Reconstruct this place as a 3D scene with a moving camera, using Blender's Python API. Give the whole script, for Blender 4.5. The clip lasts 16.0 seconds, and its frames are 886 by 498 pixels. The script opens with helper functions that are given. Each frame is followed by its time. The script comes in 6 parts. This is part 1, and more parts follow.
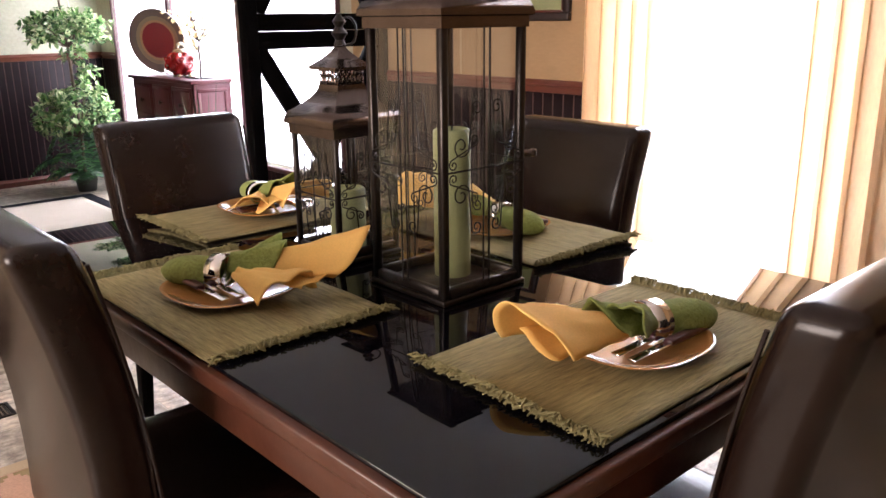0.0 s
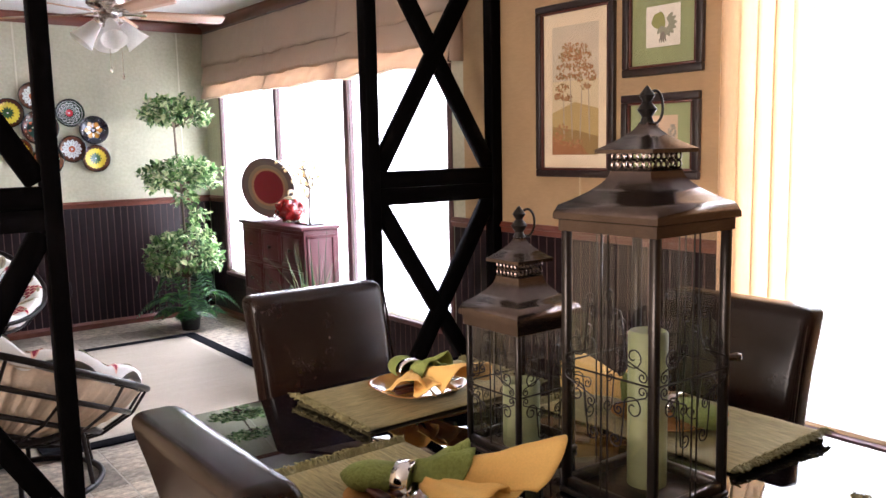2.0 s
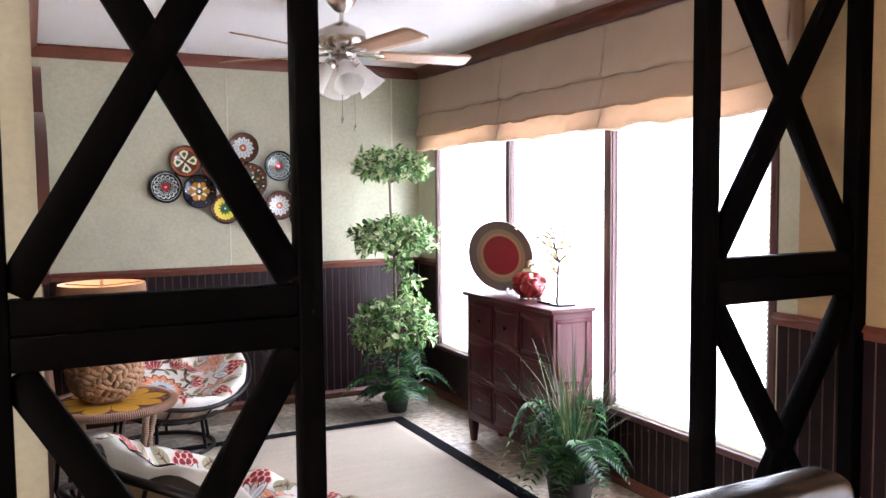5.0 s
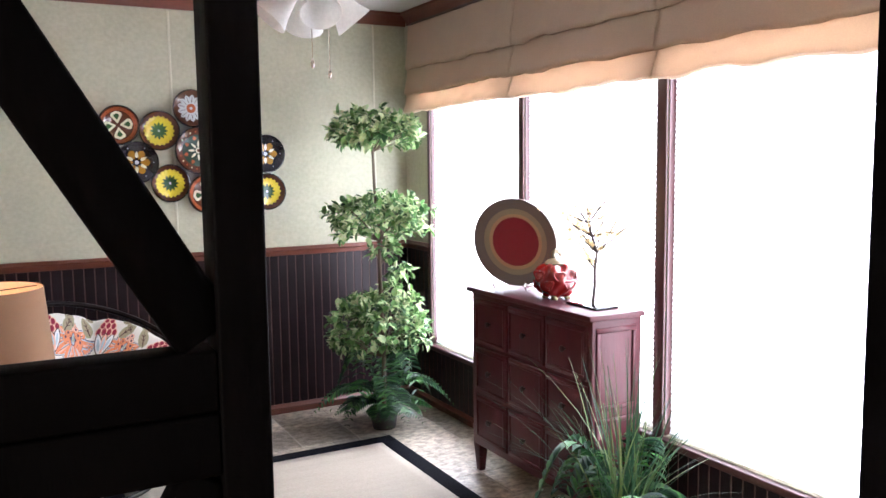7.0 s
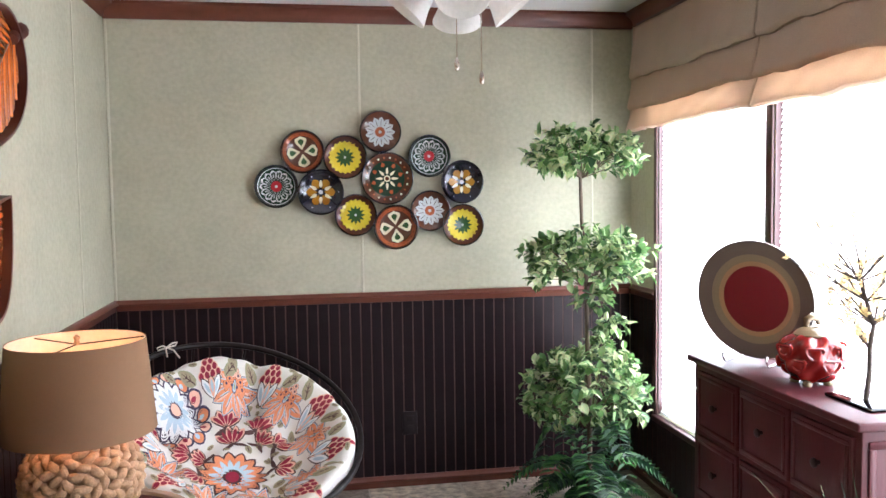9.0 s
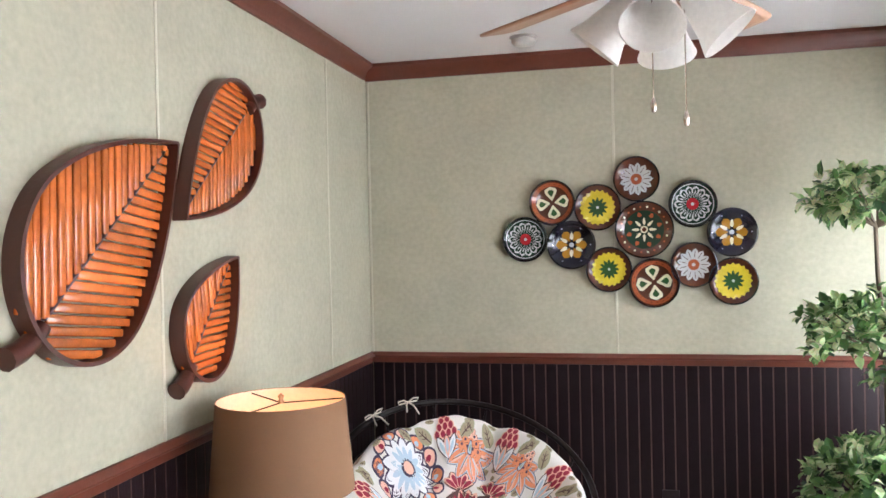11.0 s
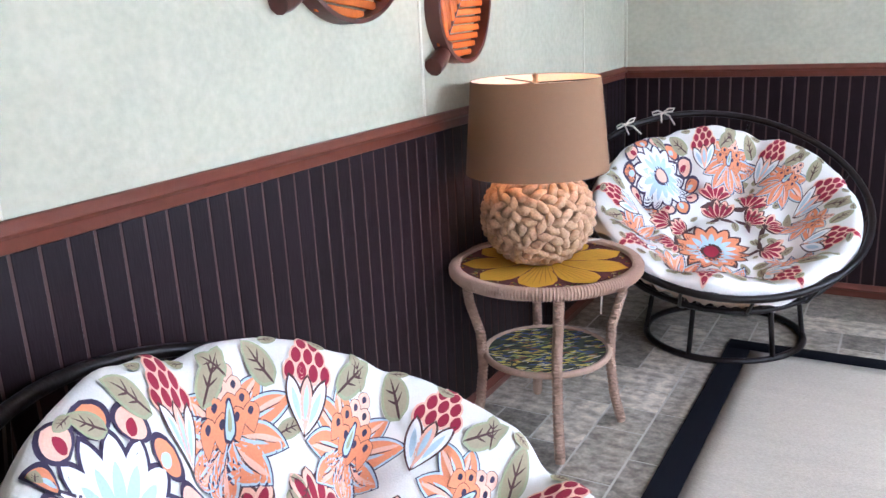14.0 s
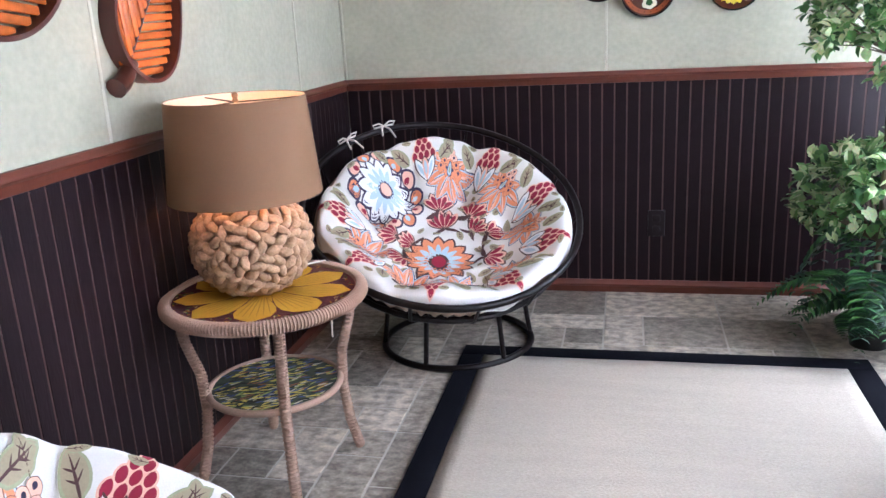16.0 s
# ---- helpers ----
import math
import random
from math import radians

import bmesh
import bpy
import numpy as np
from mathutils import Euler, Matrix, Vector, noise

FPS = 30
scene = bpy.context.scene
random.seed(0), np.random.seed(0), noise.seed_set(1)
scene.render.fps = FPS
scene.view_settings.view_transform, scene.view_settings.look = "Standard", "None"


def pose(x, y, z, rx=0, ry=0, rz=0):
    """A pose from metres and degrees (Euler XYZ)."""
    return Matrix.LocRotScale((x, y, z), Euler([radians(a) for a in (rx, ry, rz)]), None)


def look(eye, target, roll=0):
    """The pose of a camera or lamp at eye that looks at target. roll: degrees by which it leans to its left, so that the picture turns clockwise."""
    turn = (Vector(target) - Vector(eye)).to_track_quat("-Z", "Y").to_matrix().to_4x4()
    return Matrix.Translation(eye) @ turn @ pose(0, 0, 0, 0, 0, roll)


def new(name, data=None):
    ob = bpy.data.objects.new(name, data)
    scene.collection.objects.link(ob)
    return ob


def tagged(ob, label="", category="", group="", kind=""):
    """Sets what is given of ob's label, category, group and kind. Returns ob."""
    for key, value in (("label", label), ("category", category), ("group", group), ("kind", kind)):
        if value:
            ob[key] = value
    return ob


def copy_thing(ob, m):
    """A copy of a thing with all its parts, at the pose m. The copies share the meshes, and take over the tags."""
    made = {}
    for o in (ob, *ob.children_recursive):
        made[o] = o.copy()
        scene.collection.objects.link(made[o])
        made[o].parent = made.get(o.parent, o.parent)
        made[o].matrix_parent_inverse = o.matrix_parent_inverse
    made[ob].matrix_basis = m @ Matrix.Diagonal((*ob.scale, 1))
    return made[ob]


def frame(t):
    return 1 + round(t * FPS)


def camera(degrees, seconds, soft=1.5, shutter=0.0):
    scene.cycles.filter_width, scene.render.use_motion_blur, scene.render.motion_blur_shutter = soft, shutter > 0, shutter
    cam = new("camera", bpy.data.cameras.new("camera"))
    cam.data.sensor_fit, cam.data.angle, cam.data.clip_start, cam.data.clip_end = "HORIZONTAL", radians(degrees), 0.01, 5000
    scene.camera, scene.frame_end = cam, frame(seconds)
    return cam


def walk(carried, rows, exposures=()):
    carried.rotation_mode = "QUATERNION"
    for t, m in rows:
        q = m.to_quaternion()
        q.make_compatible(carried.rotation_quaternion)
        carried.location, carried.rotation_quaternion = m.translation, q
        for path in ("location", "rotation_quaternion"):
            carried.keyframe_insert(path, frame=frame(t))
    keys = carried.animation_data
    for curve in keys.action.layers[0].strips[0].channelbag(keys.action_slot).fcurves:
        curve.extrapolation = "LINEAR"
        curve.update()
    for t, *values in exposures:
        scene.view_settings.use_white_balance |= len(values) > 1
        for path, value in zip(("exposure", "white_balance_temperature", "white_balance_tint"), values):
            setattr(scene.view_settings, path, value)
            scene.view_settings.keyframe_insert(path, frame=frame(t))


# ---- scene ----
cam = camera(57.0, 16.0)
PATH = [
    (0, (0.398, 0.731, 1.214), (1.691, 2.155, 0.666), -0.6),
    (0.5, (0.385, 0.767, 1.241), (1.66, 2.229, 0.756), -0.6),
    (1, (0.367, 0.816, 1.271), (1.639, 2.302, 0.855), -0.5),
    (1.5, (0.324, 0.868, 1.309), (1.556, 2.407, 0.969), -0.8),
    (2, (0.295, 0.928, 1.338), (1.501, 2.504, 1.086), -1.2),
    (2.5, (0.26, 1.01, 1.366), (1.448, 2.608, 1.175), -0.8),
    (3, (0.217, 1.117, 1.395), (1.36, 2.749, 1.223), -0.8),
    (3.5, (0.238, 1.283, 1.422), (1.302, 2.969, 1.256), -1.4),
    (4, (0.266, 1.482, 1.432), (1.249, 3.219, 1.296), -0.7),
    (4.5, (0.234, 1.73, 1.43), (1.154, 3.501, 1.304), -0.4),
    (4.7, (0.271, 1.838, 1.438), (1.164, 3.624, 1.309), -0.5),
    (6.8, (0.606, 2.813, 1.432), (1.573, 4.553, 1.235), -0.6),
    (7, (0.672, 2.896, 1.436), (1.616, 4.647, 1.229), -0.7),
    (7.5, (0.805, 3.052, 1.442), (1.664, 4.842, 1.225), -0.5),
    (8, (0.956, 3.219, 1.437), (1.670, 5.081, 1.249), -0.2),
    (8.5, (1.089, 3.351, 1.441), (1.633, 5.270, 1.284), -0.4),
    (9, (1.222, 3.474, 1.446), (1.555, 5.442, 1.312), -0.8),
    (9.2, (1.270, 3.525, 1.449), (1.532, 5.508, 1.33), -0.9),
    (11.3, (1.572, 3.714, 1.49), (1.041, 5.642, 1.476), -1.1),
    (11.5, (1.565, 3.715, 1.475), (0.99, 5.631, 1.433), -1.1),
    (12, (1.551, 3.726, 1.422), (0.867, 5.601, 1.293), -1.6),
    (12.5, (1.537, 3.733, 1.365), (0.783, 5.569, 1.123), -1.7),
    (13, (1.507, 3.737, 1.327), (0.689, 5.526, 0.967), -1.7),
    (13.5, (1.506, 3.734, 1.258), (0.575, 5.442, 0.794), -2.6),
    (14, (1.51, 3.729, 1.233), (0.537, 5.389, 0.687), -3.0),
    (14.5, (1.526, 3.744, 1.207), (0.587, 5.416, 0.641), -3.1),
    (15, (1.548, 3.767, 1.217), (0.721, 5.495, 0.644), -3.2),
    (15.5, (1.568, 3.812, 1.228), (0.896, 5.611, 0.668), -3.3),
    (16, (1.576, 3.879, 1.239), (1.143, 5.752, 0.685), -3.0),
]
walk(cam, [(t, look(eye, target, roll)) for t, eye, target, roll in PATH],
     [(0.0, 0.27, 5900, 20), (3.0, 0.19, 5760, 18), (8.0, 0.14, 5720, 15), (9.2, 0.08, 5800, 13), (11.5, 0.09, 5880, 13), (12.5, 0.19, 5620, 13), (13.5, 0.31, 5200, 13), (15.0, 0.35, 5100, 14), (16.0, 0.23, 5230, 15)])

# ---- world and lights ----
XL, XE, YF, YP, CEIL = 0.345, 2.87, 7.43, 3.88, 2.335   # leaf wall, window wall, far wall, screen line, ceiling
RAIL_TOP, RAIL_LOW = 0.975, 0.925
world = bpy.data.worlds.new("world")
scene.world = world
world.use_nodes = True
wn = world.node_tree.nodes
sky = wn.new("ShaderNodeTexSky")
sky.sky_type, sky.sun_disc, sky.sun_elevation, sky.sun_rotation = "NISHITA", False, radians(48), radians(60)
world.node_tree.links.new(sky.outputs[0], wn["Background"].inputs[0])
wn["Background"].inputs[1].default_value = 0.1


def sun(strength, eye, target, angle):
    lamp = bpy.data.lights.new("sun", "SUN")
    lamp.energy, lamp.angle, lamp.color = strength, radians(angle), (1.0, 0.95, 0.88)
    new("sun", lamp).matrix_world = look(eye, target)


def window_light(name, at, to, wide, high, watts, color=(0.97, 0.985, 1.0)):
    """Daylight standing in an opening."""
    lamp = bpy.data.lights.new(name, "AREA")
    lamp.shape, lamp.size, lamp.size_y, lamp.energy, lamp.color = "RECTANGLE", wide, high, watts, color
    ob = new(name, lamp)
    ob.matrix_world = look(at, to)


sun(1.0, (6, 4, 7), (0, 4, 0), 12)
for wy, wide in ((4.709, 0.94), (5.692, 0.88), (6.643, 0.90)):
    window_light("daylight", (XE + 0.042, wy, 1.05), (0, wy, 1.05), wide, 1.52, 85)
window_light("daylight", (XE + 0.117, 2.12, 1.2), (0, 2.12, 1.2), 0.95, 1.8, 88)
# warm lamp in an unseen west opening, added to light chairs and floor
window_light("daylight", (-2.16, 2.2, 1.35), (0, 2.2, 1.2), 1.7, 1.2, 120, (1.0, 0.83, 0.64))

# ---- materials ----


def mat(name, col, rough=0.6, metal=0.0, vary=0.12, scale=6.0, stretch=(1, 1, 1), grain=0.08, gscale=90.0, gstretch=(1, 1, 1), bump=0.15,
        per_piece=0.0, spec=0.5, glow=None, translucent=0.0, coat=0.0, second=None, sharp=0.12, detail=4.0):
    """A surface with large and small variation, in metres of the world."""
    m = bpy.data.materials.new(name)
    m.use_nodes = True
    nt = m.node_tree
    n, l = nt.nodes, nt.links
    bsdf = n["Principled BSDF"]
    bsdf.inputs["Roughness"].default_value, bsdf.inputs["Metallic"].default_value = rough, metal
    bsdf.inputs["Coat Weight"].default_value, bsdf.inputs["Specular IOR Level"].default_value = coat, spec
    geo = n.new("ShaderNodeNewGeometry")

    def tex(sc, st, detail):
        mp = n.new("ShaderNodeMapping")
        mp.inputs["Scale"].default_value = st
        l.new(geo.outputs["Position"], mp.inputs["Vector"])
        t = n.new("ShaderNodeTexNoise")
        t.inputs["Scale"].default_value, t.inputs["Detail"].default_value = sc, detail
        l.new(mp.outputs[0], t.inputs["Vector"])
        return t.outputs["Fac"]

    def math_node(op, a, b):
        k = n.new("ShaderNodeMath")
        k.operation = op
        for i, v in enumerate((a, b)):
            if isinstance(v, (int, float)):
                k.inputs[i].default_value = v
            else:
                l.new(v, k.inputs[i])
        return k.outputs[0]

    big, small = tex(scale, stretch, detail), tex(gscale, gstretch, 3.0)
    f = math_node("ADD", math_node("MULTIPLY", math_node("SUBTRACT", big, 0.5), 2.6 * vary),
                  math_node("MULTIPLY", math_node("SUBTRACT", small, 0.5), 2.6 * grain))
    if per_piece:
        info = n.new("ShaderNodeObjectInfo")
        f = math_node("ADD", f, math_node("MULTIPLY", math_node("SUBTRACT", info.outputs["Random"], 0.5), 2 * per_piece))
    f = math_node("ADD", f, 1.0)
    mul = n.new("ShaderNodeVectorMath")
    mul.operation = "SCALE"
    mul.inputs[0].default_value = col
    if second:
        mix = n.new("ShaderNodeMix")
        mix.data_type = "RGBA"
        mix.inputs["A"].default_value, mix.inputs["B"].default_value = (*col, 1), (*second, 1)
        ramp = n.new("ShaderNodeMapRange")
        ramp.inputs["From Min"].default_value, ramp.inputs["From Max"].default_value = 0.5 - sharp, 0.5 + sharp
        l.new(big, ramp.inputs["Value"])
        l.new(ramp.outputs[0], mix.inputs["Factor"])
        l.new(mix.outputs["Result"], mul.inputs[0])
    l.new(f, mul.inputs["Scale"])
    l.new(mul.outputs[0], bsdf.inputs["Base Color"])
    if bump:
        b = n.new("ShaderNodeBump")
        b.inputs["Strength"].default_value, b.inputs["Distance"].default_value = bump, 0.004
        l.new(small, b.inputs["Height"])
        l.new(b.outputs[0], bsdf.inputs["Normal"])
    if translucent:
        tr = n.new("ShaderNodeBsdfTranslucent")
        l.new(mul.outputs[0], tr.inputs["Color"])
        mx = n.new("ShaderNodeMixShader")
        mx.inputs[0].default_value = translucent
        l.new(bsdf.outputs[0], mx.inputs[1])
        l.new(tr.outputs[0], mx.inputs[2])
        l.new(mx.outputs[0], n["Material Output"].inputs["Surface"])
    if glow:
        bsdf.inputs["Emission Color"].default_value, bsdf.inputs["Emission Strength"].default_value = (*glow[0], 1), glow[1]
    return m


def glass(name, tint=(1, 1, 1), rough=0.02, face=0.04):
    """Thin clear pane: seen through, with a mirror gloss that grows at grazing angles."""
    m = bpy.data.materials.new(name)
    m.use_nodes = True
    n, l = m.node_tree.nodes, m.node_tree.links
    clear, gloss, fac, mx = n.new("ShaderNodeBsdfTransparent"), n.new("ShaderNodeBsdfGlossy"), n.new("ShaderNodeLayerWeight"), n.new("ShaderNodeMixShader")
    power, gain = n.new("ShaderNodeMath"), n.new("ShaderNodeMath")
    power.operation, gain.operation = "POWER", "MULTIPLY_ADD"
    clear.inputs[0].default_value = (*tint, 1)
    gloss.inputs["Roughness"].default_value = rough
    fac.inputs["Blend"].default_value = 0.5
    l.new(fac.outputs["Facing"], power.inputs[0])
    power.inputs[1].default_value = 4.0
    l.new(power.outputs[0], gain.inputs[0])
    gain.inputs[1].default_value, gain.inputs[2].default_value = 0.7, face
    l.new(gain.outputs[0], mx.inputs[0])
    l.new(clear.outputs[0], mx.inputs[1])
    l.new(gloss.outputs[0], mx.inputs[2])
    l.new(mx.outputs[0], n["Material Output"].inputs["Surface"])
    return m


LINEN = mat("sage_linen_wallpaper", (0.452, 0.436, 0.322), 0.75, vary=0.09, scale=6, stretch=(1, 1, 1), grain=0.13, gscale=46, gstretch=(1, 1, 1.1), bump=0.2)
TAN = mat("tan_linen_wallpaper", (0.375, 0.248, 0.126), 0.75, vary=0.08, scale=9, grain=0.09, gscale=34, gstretch=(1, 1, 4), bump=0.2)
WHITE = mat("ceiling_paint", (0.69, 0.68, 0.68), 0.85, vary=0.02, grain=0.05, gscale=140, bump=0.4)
PLAIN = mat("plain_wall_paint", (0.55, 0.47, 0.34), 0.8, vary=0.04)
TRIM = mat("red_brown_trim", (0.135, 0.038, 0.022), 0.38, vary=0.12, scale=5, stretch=(1, 1, 5), grain=0.12, gscale=40)
PANEL = mat("dark_wainscot_board", (0.0135, 0.0070, 0.0088), 0.36, vary=0.2, scale=7, grain=0.2, gscale=50, gstretch=(6, 6, 0.6), per_piece=0.12, spec=0.15)
STRIPE = mat("wainscot_groove", (0.090, 0.053, 0.045), 0.7, vary=0.3, spec=0.18)
BLACKWOOD = mat("black_stained_timber", (0.002, 0.0017, 0.0017), 0.55, vary=0.25, scale=8, grain=0.3, gscale=60, gstretch=(4, 4, 0.5), bump=0.1, spec=0.015)
GROUT = mat("tile_grout", (0.52, 0.48, 0.42), 0.9, vary=0.1)
TILE = mat("slate_look_tile", (0.55, 0.475, 0.38), 0.36, vary=0.06, scale=24, stretch=(1, 1.3, 1), grain=0.36, gscale=85, bump=0.35,
           per_piece=0.42, second=(0.215, 0.178, 0.138), sharp=0.15, detail=14.0)
RUG = mat("jute_rug_weave", (0.44, 0.38, 0.305), 0.95, vary=0.08, scale=6, stretch=(0.4, 3, 1), grain=0.22, gscale=200, gstretch=(0.6, 1.4, 1), bump=0.7)
RUGEDGE = mat("black_rug_binding", (0.005, 0.005, 0.008), 0.95, vary=0.2, grain=0.2, gscale=300, bump=0.4, spec=0.1)
LEATHER = mat("dark_brown_leather", (0.0125, 0.0062, 0.0044), 0.25, vary=0.22, scale=9, grain=0.16, gscale=110, bump=0.04, spec=0.30)
TABLEWOOD = mat("red_brown_table_wood", (0.070, 0.024, 0.013), 0.3, vary=0.2, scale=6, stretch=(5, 0.6, 5), grain=0.15, gscale=50)
BLACKGLASS = mat("black_table_glass", (0.0015, 0.0015, 0.003), 0.012, vary=0.0, grain=0.0, bump=0.0, spec=0.42)
VALANCE = mat("beige_valance_cloth", (0.64, 0.50, 0.375), 0.9, vary=0.04, grain=0.12, gscale=160, gstretch=(1, 1, 3), bump=0.3, translucent=0.5)
CURTAIN = mat("gold_curtain_cloth", (0.88, 0.75, 0.58), 0.85, vary=0.05, grain=0.08, gscale=150, gstretch=(1, 1, 0.3), bump=0.2, translucent=0.62)
BLIND = mat("white_blind_slat", (0.85, 0.84, 0.82), 0.5, vary=0.02, grain=0.02, bump=0.0, translucent=0.70)
WINFRAME = mat("dark_red_window_frame", (0.075, 0.028, 0.026), 0.4, vary=0.1)
PANE = glass("window_glass")

# ---- building helpers ----


def thing(name, m=None, label="", category="", group="", kind=""):
    """The empty at a thing's base, which parents its parts."""
    ob = new(name)
    ob.empty_display_size = 0.05
    ob.matrix_basis = m or Matrix()
    return tagged(ob, label, category, group, kind)


def mesh_of(name, bm, material, smooth=False):
    bmesh.ops.recalc_face_normals(bm, faces=bm.faces)
    me = bpy.data.meshes.new(name)
    bm.to_mesh(me)
    bm.free()
    for mm in (material if isinstance(material, (list, tuple)) else [material]):
        me.materials.append(mm)
    if smooth:
        me.shade_smooth()
        me.set_sharp_from_angle(angle=radians(52))
    return me


def part(name, bm, material, parent=None, label="", smooth=True, m=None, thick=0.0):
    """Links a bmesh as ONE mesh object, under a thing or under a part."""
    ob = new(name, mesh_of(name, bm, material, smooth))
    if parent:
        ob.parent = parent
    if m:
        ob.matrix_basis = m
    if thick:
        s = ob.modifiers.new("thickness", "SOLIDIFY")
        s.thickness, s.offset = thick, 0.0
    return tagged(ob, label)


def box(x0, x1, y0, y1, z0, z1, bevel=0.0, bm=None, seg=2):
    b = bm or bmesh.new()
    vs = bmesh.ops.create_cube(b, size=1.0, matrix=Matrix.Translation(((x0 + x1) / 2, (y0 + y1) / 2, (z0 + z1) / 2)) @ Matrix.Diagonal((x1 - x0, y1 - y0, z1 - z0, 1)))["verts"]
    if bevel:
        es = list({e for v in vs for e in v.link_edges})
        bmesh.ops.bevel(b, geom=es, offset=bevel, segments=seg, profile=0.5, affect="EDGES")
    return b


def rod(p0, p1, r0, r1=None, seg=12, bm=None):
    b = bm or bmesh.new()
    p0, p1 = Vector(p0), Vector(p1)
    d = p1 - p0
    mm = Matrix.Translation((p0 + p1) / 2) @ d.to_track_quat("Z", "Y").to_matrix().to_4x4()
    bmesh.ops.create_cone(b, cap_ends=True, segments=seg, radius1=r0, radius2=r0 if r1 is None else r1, depth=d.length, matrix=mm)
    return b


def tube(pts, r, seg=8, closed=False, bm=None):
    """A round bar along a line of points; r may be a function of the way along (0 to 1)."""
    b = bm or bmesh.new()
    pts = [Vector(p) for p in pts]
    n, rings, up = len(pts), [], Vector((0.13, 0.21, 0.97))
    for i, p in enumerate(pts):
        a = pts[i - 1] if (i or closed) else p
        c = pts[(i + 1) % n] if (closed or i < n - 1) else p
        t = (c - a).normalized()
        side = t.cross(up)
        if side.length < 1e-3:
            side = t.orthogonal()
        side.normalize()
        over = side.cross(t).normalized()
        up = over
        rad = r(i / max(1, n - 1)) if callable(r) else r
        rings.append([b.verts.new(p + rad * (math.cos(2 * math.pi * k / seg) * side + math.sin(2 * math.pi * k / seg) * over)) for k in range(seg)])
    for i in range(n if closed else n - 1):
        ra, rb = rings[i], rings[(i + 1) % n]
        off = 0
        if closed and i == n - 1:
            off = min(range(seg), key=lambda o: (ra[0].co - rb[o].co).length)
        for k in range(seg):
            b.faces.new((ra[k], ra[(k + 1) % seg], rb[(k + 1 + off) % seg], rb[(k + off) % seg]))
    if not closed:
        b.faces.new(rings[0][::-1])
        b.faces.new(rings[-1])
    return b


def lathe(profile, seg=32, bm=None, mm=None):
    """Turns (radius, height) pairs round the z axis."""
    b = bm or bmesh.new()
    rings = []
    for r, z in profile:
        if r < 1e-5:
            rings.append([b.verts.new((0, 0, z))])
        else:
            rings.append([b.verts.new((r * math.cos(2 * math.pi * k / seg), r * math.sin(2 * math.pi * k / seg), z)) for k in range(seg)])
    for ra, rb in zip(rings, rings[1:]):
        for k in range(seg):
            q = [ra[k % len(ra)], ra[(k + 1) % len(ra)], rb[(k + 1) % len(rb)], rb[k % len(rb)]]
            q = list(dict.fromkeys(q))
            if len(q) > 2:
                b.faces.new(q)
    if mm:
        bmesh.ops.transform(b, matrix=mm, verts=[v for ring in rings for v in ring])
    return b


def sheet(f, nu, nv, bm=None, wrap=False):
    """A grid of f(u, v), u and v from 0 to 1."""
    b = bm or bmesh.new()
    cols = nu if wrap else nu + 1
    vs = [[b.verts.new(f(i / nu, j / nv)) for j in range(nv + 1)] for i in range(cols)]
    for i in range(nu):
        for j in range(nv):
            b.faces.new((vs[i][j], vs[(i + 1) % cols][j], vs[(i + 1) % cols][j + 1], vs[i][j + 1]))
    return b


def wobble(*k):
    return noise.noise(Vector(k))


# ---- setting ----
XW, YS = -2.0, -1.4     # unseen walls of the dining room


def slab(name, boxes, material, label="", category="wall"):
    b = bmesh.new()
    for q in boxes:
        box(*q, bm=b)
    return part(name, b, material, None, label, smooth=False)


floor = tagged(slab("floor", [(XW - 0.1, XE + 0.3, YS - 0.1, YF + 0.1, -0.15, -0.0022)], GROUT), "grout bed under slate-look floor tiles", "floor", kind="structure")
ceiling = tagged(slab("ceiling", [(XW - 0.1, XE + 0.15, YS - 0.1, YF + 0.1, CEIL, CEIL + 0.1)], WHITE), "white textured ceiling", "ceiling", kind="structure")
wall_far = tagged(slab("wall_north", [(XL - 0.3, XE + 0.15, YF, YF + 0.12, 0, CEIL)], LINEN), "sage linen papered wall above dark wainscot", "wall", kind="structure")
wall_leaf = tagged(slab("wall_west", [(XL - 0.14, XL, YP + 0.075, YF, 0, CEIL)], LINEN), "sage linen papered wall above dark wainscot", "wall", kind="structure")
WINDOWS = [(4.227, 5.19), (5.245, 6.14), (6.185, 7.102)]
SILL, HEAD = 0.38, 2.0
DWIN = (1.638, 2.60)
tagged(slab("wall_east", [
    (XE, XE + 0.12, YS, DWIN[0], 0, CEIL), (XE, XE + 0.12, DWIN[0], DWIN[1], 0, SILL), (XE, XE + 0.12, DWIN[0], DWIN[1], HEAD + 0.1, CEIL),
    (XE, XE + 0.12, DWIN[1], 4.10, 0, CEIL)], TAN), "tan linen papered window wall", "wall", kind="structure")
tagged(slab("wall_east_sunroom", [
    (XE, XE + 0.12, 4.10, WINDOWS[0][0], 0, CEIL), (XE, XE + 0.12, WINDOWS[0][0], WINDOWS[2][1], 0, SILL),
    (XE, XE + 0.12, WINDOWS[0][0], WINDOWS[2][1], HEAD, CEIL), (XE, XE + 0.12, 5.19, 5.245, SILL, HEAD), (XE, XE + 0.12, 6.14, 6.185, SILL, HEAD),
    (XE, XE + 0.12, WINDOWS[2][1], YF, 0, CEIL)], LINEN), "sage linen papered window wall", "wall", kind="structure")
tagged(slab("wall_south", [(XW, XE, YS - 0.12, YS, 0, CEIL)], PLAIN), "plain painted wall", "wall", kind="structure")
